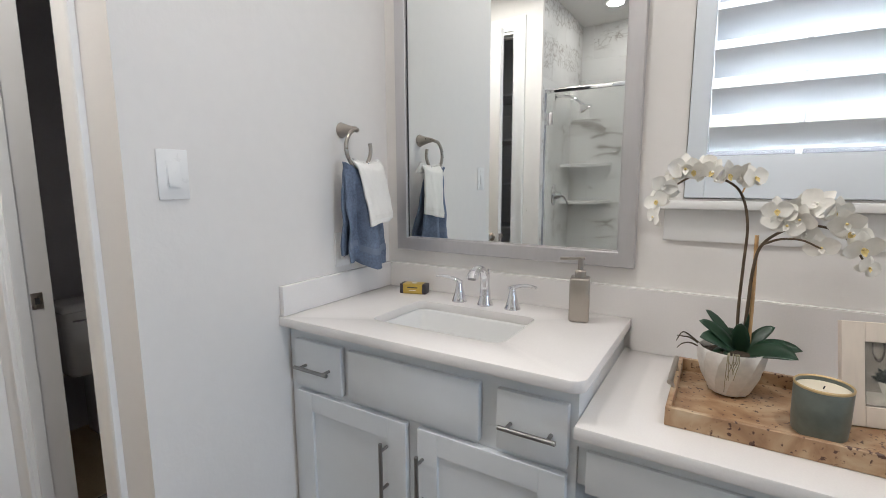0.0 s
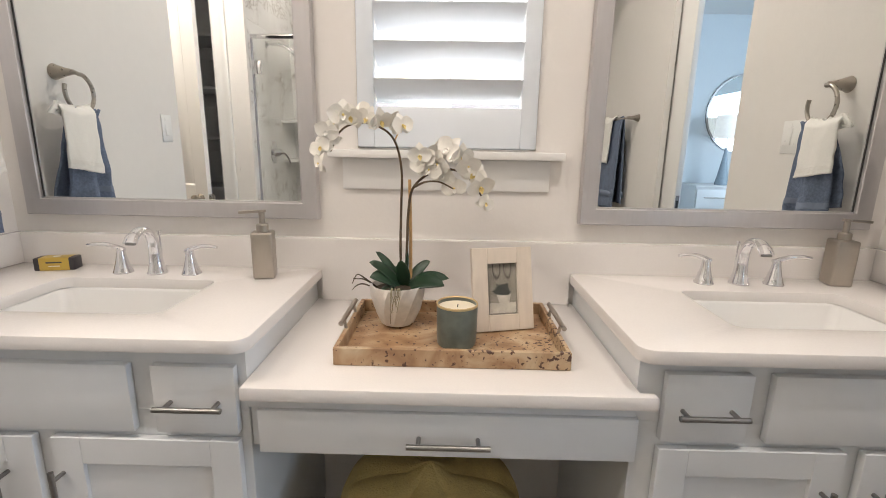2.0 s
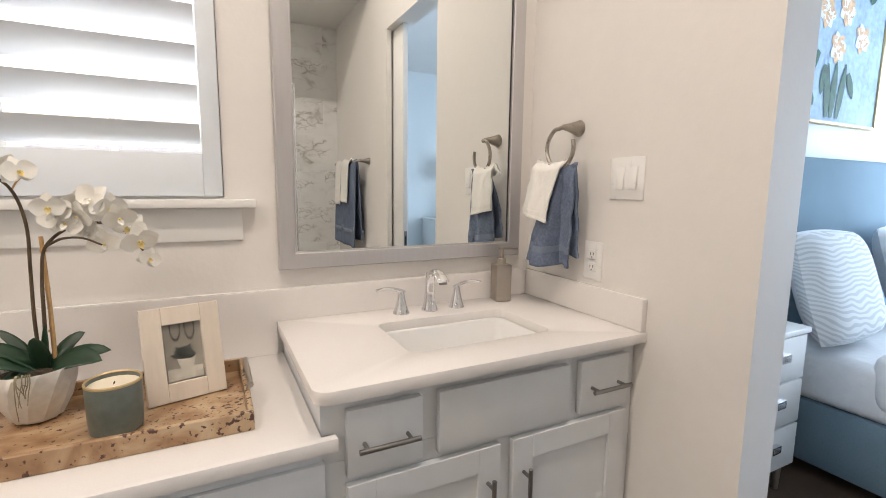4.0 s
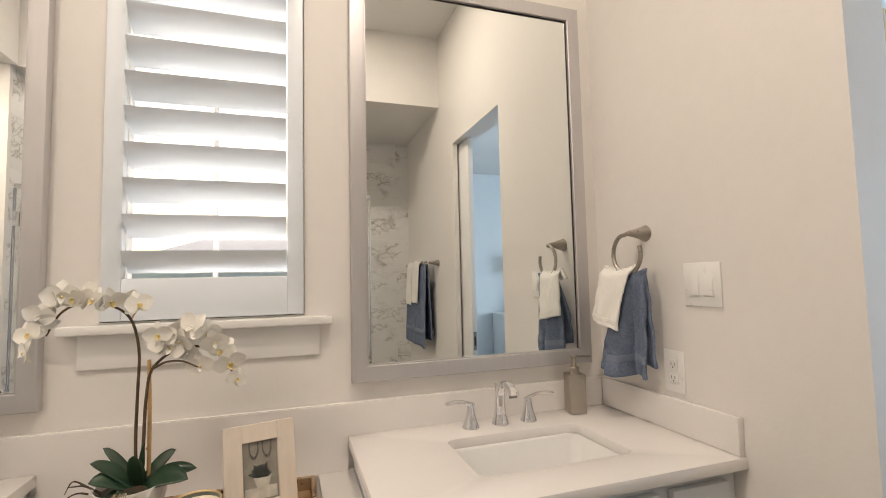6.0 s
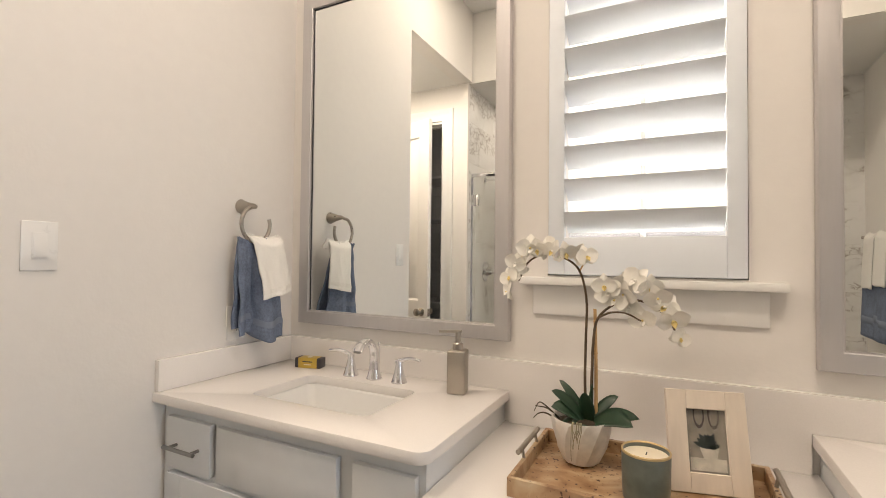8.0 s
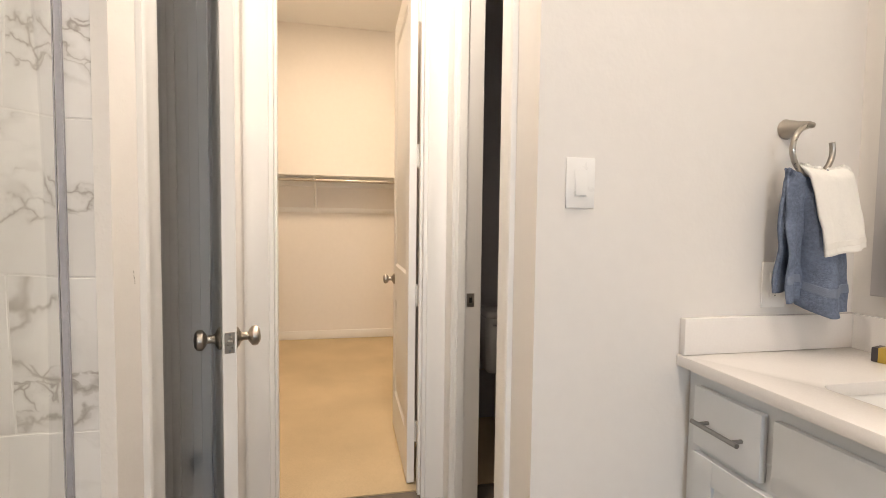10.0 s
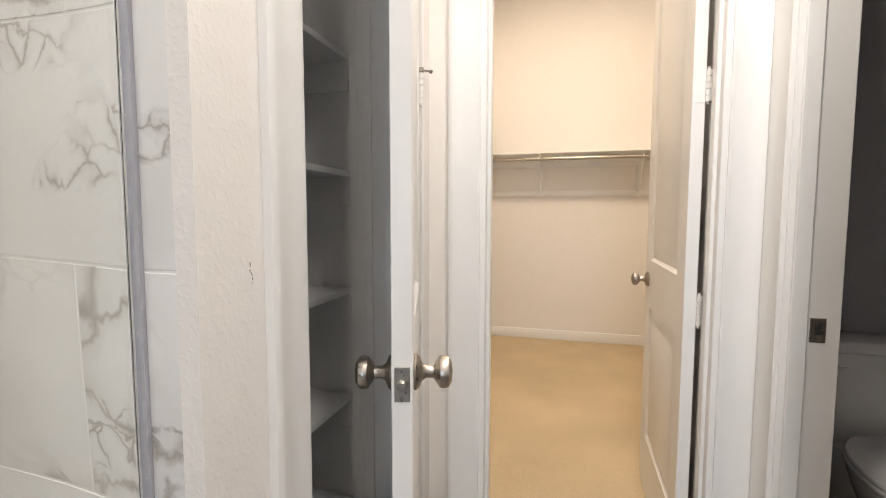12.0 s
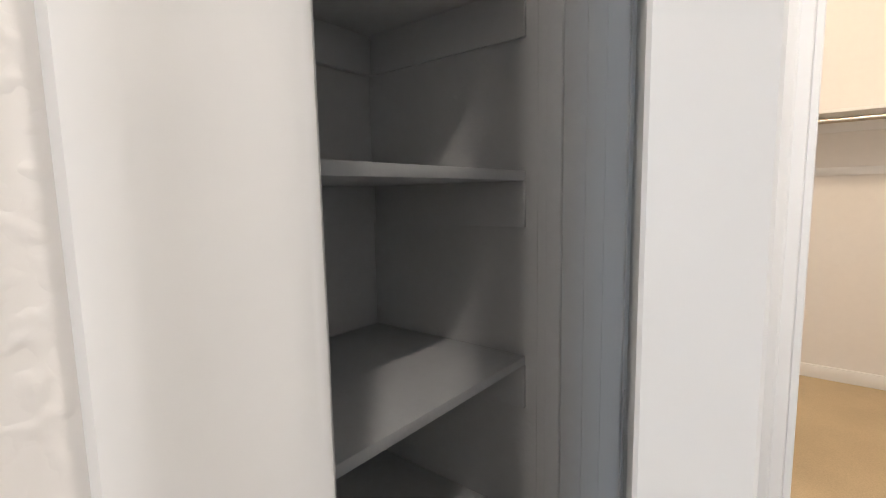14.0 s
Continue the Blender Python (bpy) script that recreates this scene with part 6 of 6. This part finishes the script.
def painting():
    x0, x1, z0, z1 = 4.335, 5.15, 1.68, 2.665
    p = thing("flower_painting", ((x0 + x1) / 2, -0.003, z0), "flower painting on canvas in a thin gilt frame above the bed", "painting")
    part("frame_side", block(x0, -0.045, z0, x0 + 0.014, -0.002, z1, 0.001), GILT, p)
    part("frame_side", block(x1 - 0.014, -0.045, z0, x1, -0.002, z1, 0.001), GILT, p)
    part("frame_side", block(x0 + 0.0142, -0.045, z0, x1 - 0.0142, -0.002, z0 + 0.014, 0.001), GILT, p)
    part("frame_side", block(x0 + 0.0142, -0.045, z1 - 0.014, x1 - 0.0142, -0.002, z1, 0.001), GILT, p)
    c = part("canvas", block(x0 + 0.016, -0.036, z0 + 0.016, x1 - 0.016, -0.004, z1 - 0.016), CANVAS, p)
    rnd = random.Random(8)

    def stroke(name, cx, cz, ln, wd, ang, mm):
        bm = bmesh.new()
        petal(bm, Matrix.Translation((cx, -0.038, cz)) @ Matrix.Rotation(radians(-ang), 4, "Y") @ Matrix.Rotation(radians(90), 4, "X"), ln, wd, 0, 0)
        for v in bm.verts:
            v.co.y = -0.0385 - rnd.random() * 0.0008
        part(name, bm, mm, c)
    for cx, cz in ((x0 + 0.16, z1 - 0.42), (x0 + 0.36, z1 - 0.38), (x0 + 0.30, z1 - 0.58), (x0 + 0.55, z1 - 0.5)):
        for a in range(0, 360, 51):
            stroke("painted_petal", cx, cz, 0.085, 0.034, a + rnd.uniform(-15, 15), PAINT_PEACH if a % 2 else BEDDING)
    for cx, cz, a, ln in ((0.10, -0.22, 130, 0.16), (0.28, -0.2, 95, 0.17), (0.40, -0.22, 60, 0.15), (0.12, -0.62, 235, 0.17), (0.2, -0.68, 260, 0.16), (0.44, -0.7, 300, 0.15), (0.30, -0.95, 88, 0.30), (0.36, -0.95, 80, 0.30), (0.25, -0.95, 95, 0.28),
                          (0.08, -0.5, 180, 0.07), (0.1, -0.9, 120, 0.1), (0.6, -0.3, 50, 0.14)):
        stroke("painted_leaf", x0 + cx, z1 + cz, ln, 0.032, a, PAINT_GREEN)


painting()


def dresser():
    d = thing("dresser", (4.95, -4.48, 0), "white dresser with bar pulls against the bedroom wall", "dresser")
    x0, x1, y0 = 4.30, 5.75, -4.28
    part("body", block(x0, -4.73, 0.1, x1, y0 - 0.018, 0.85, 0.003), TRIM, d)
    part("top", block(x0 - 0.01, -4.735, 0.851, x1 + 0.01, y0 + 0.004, 0.88, 0.004), TRIM, d)
    for i in range(3):
        for j in range(3):
            a = x0 + 0.012 + i * 0.476
            f = part("drawer", block(a, y0 - 0.0175, 0.12 + j * 0.243, a + 0.465, y0, 0.345 + j * 0.243, 0.002), TRIM, d)
            part("pull", rod(bmesh.new(), (a + 0.08, y0 + 0.022, 0.25 + j * 0.243), (a + 0.385, y0 + 0.022, 0.25 + j * 0.243), 0.006), STEEL, f)
    for x in (x0 + 0.05, x1 - 0.05):
        for y in (-4.68, y0 - 0.06):
            part("leg", rod(bmesh.new(), (x, y, 0), (x, y, 0.101), 0.015, 0.022, 10), STEEL, d)
    l = thing("table_lamp", (4.68, -4.45, 0.88), "grey ceramic table lamp with a white drum shade on the dresser", "lamp")
    part("base", lathe(bmesh.new(), [(0.075, 0), (0.078, 0.012), (0.06, 0.1), (0.022, 0.36), (0.014, 0.44)], (4.68, -4.45, 0.881), 28), CERAMIC, l)
    part("stem", rod(bmesh.new(), (4.68, -4.45, 1.32), (4.68, -4.45, 1.45), 0.006), STEEL, l)
    part("shade", lathe(bmesh.new(), [(0.155, 0), (0.145, 0.27), (0.143, 0.27), (0.153, 0.0)], (4.68, -4.45, 1.44), 36, ring=True), SHADE, l, "white drum shade")
    m = thing("round_mirror", (5.02, -4.75, 1.2), "large round wall mirror in a thin dark frame", "mirror")
    part("glass", lathe(bmesh.new(), [(0.47, 0), (0.47, 0.006), (0, 0.006)], (5.02, -4.748, 1.75), 48, m=Matrix.Rotation(radians(-90), 4, "X")), MIRROR, m)
    part("frame", lathe(bmesh.new(), [(0.465, 0), (0.465, 0.02), (0.49, 0.02), (0.49, 0)], (5.02, -4.749, 1.75), 48, ring=True, m=Matrix.Rotation(radians(-90), 4, "X")), PEWTER, m)


dresser()


# ---- tiles ----
def piece_mesh(name, w, h, t, material, along):
    """One tile, lying from its corner; along: its long side runs in x or in y, or it lies flat."""
    if along == "y":
        bm = block(0, -w, 0, t, 0, h, 0.0012, 1)
    elif along == "x":
        bm = block(0, 0, 0, w, t, h, 0.0012, 1)
    else:
        bm = block(0, 0, 0, w, h, t, 0.0012, 1)
    return mesh_of(name, bm, material, False)


def tile_wall(parent, along, start, end, fixed, z0, z1, first_cut, pitch=0.3225, length=0.61):
    meshes = {}
    j = 0
    z = z0
    while z < z1 - 0.02:
        h = min(pitch, z1 - z) - 0.003
        a = start
        k = 0
        while a < end - 0.01:
            w = (first_cut[j % 2] if k == 0 else length)
            w = min(w, end - a)
            key = (round(w, 3), round(h, 3))
            if key not in meshes:
                meshes[key] = piece_mesh("tile", w - 0.003, h, 0.009, MARBLE, along)
            ob = new("tile", meshes[key])
            ob.parent = parent
            ob.location = (fixed, -a, z) if along == "y" else (a, fixed, z)
            a += w
            k += 1
        z += pitch
        j += 1


g = structure("tile_wall_west", block(-0.0505, -2.93, 0.0, -0.0373, -1.912, SH), GROUT, "marble tiled shower wall with white grout")
tile_wall(g, "y", 1.912, 2.92, -0.0452, 0.154, SH, (0.22, 0.525))
g = structure("tile_wall_south", block(-0.038, -3.01, 0.0, W, -2.9262, SH), GROUT, "marble tiled back wall of the shower with white grout")
tile_wall(g, "x", -0.036, W, -2.934, 0.152, SH, (0.40, 0.10))
shared = piece_mesh("tile", 0.597, 0.297, 0.008, FLOOR_TILE, "flat")
fl = bpy.data.objects["floor"]
for i in range(6):
    for j in range(10):
        x, y = -1.0 + i * 0.6 + 0.3 * (j % 2), -0.3 - j * 0.3
        if x + 0.6 < W and y > -3.0:
            ob = new("tile", shared)
            ob.parent = fl
            ob.location = (x, y, -0.006)
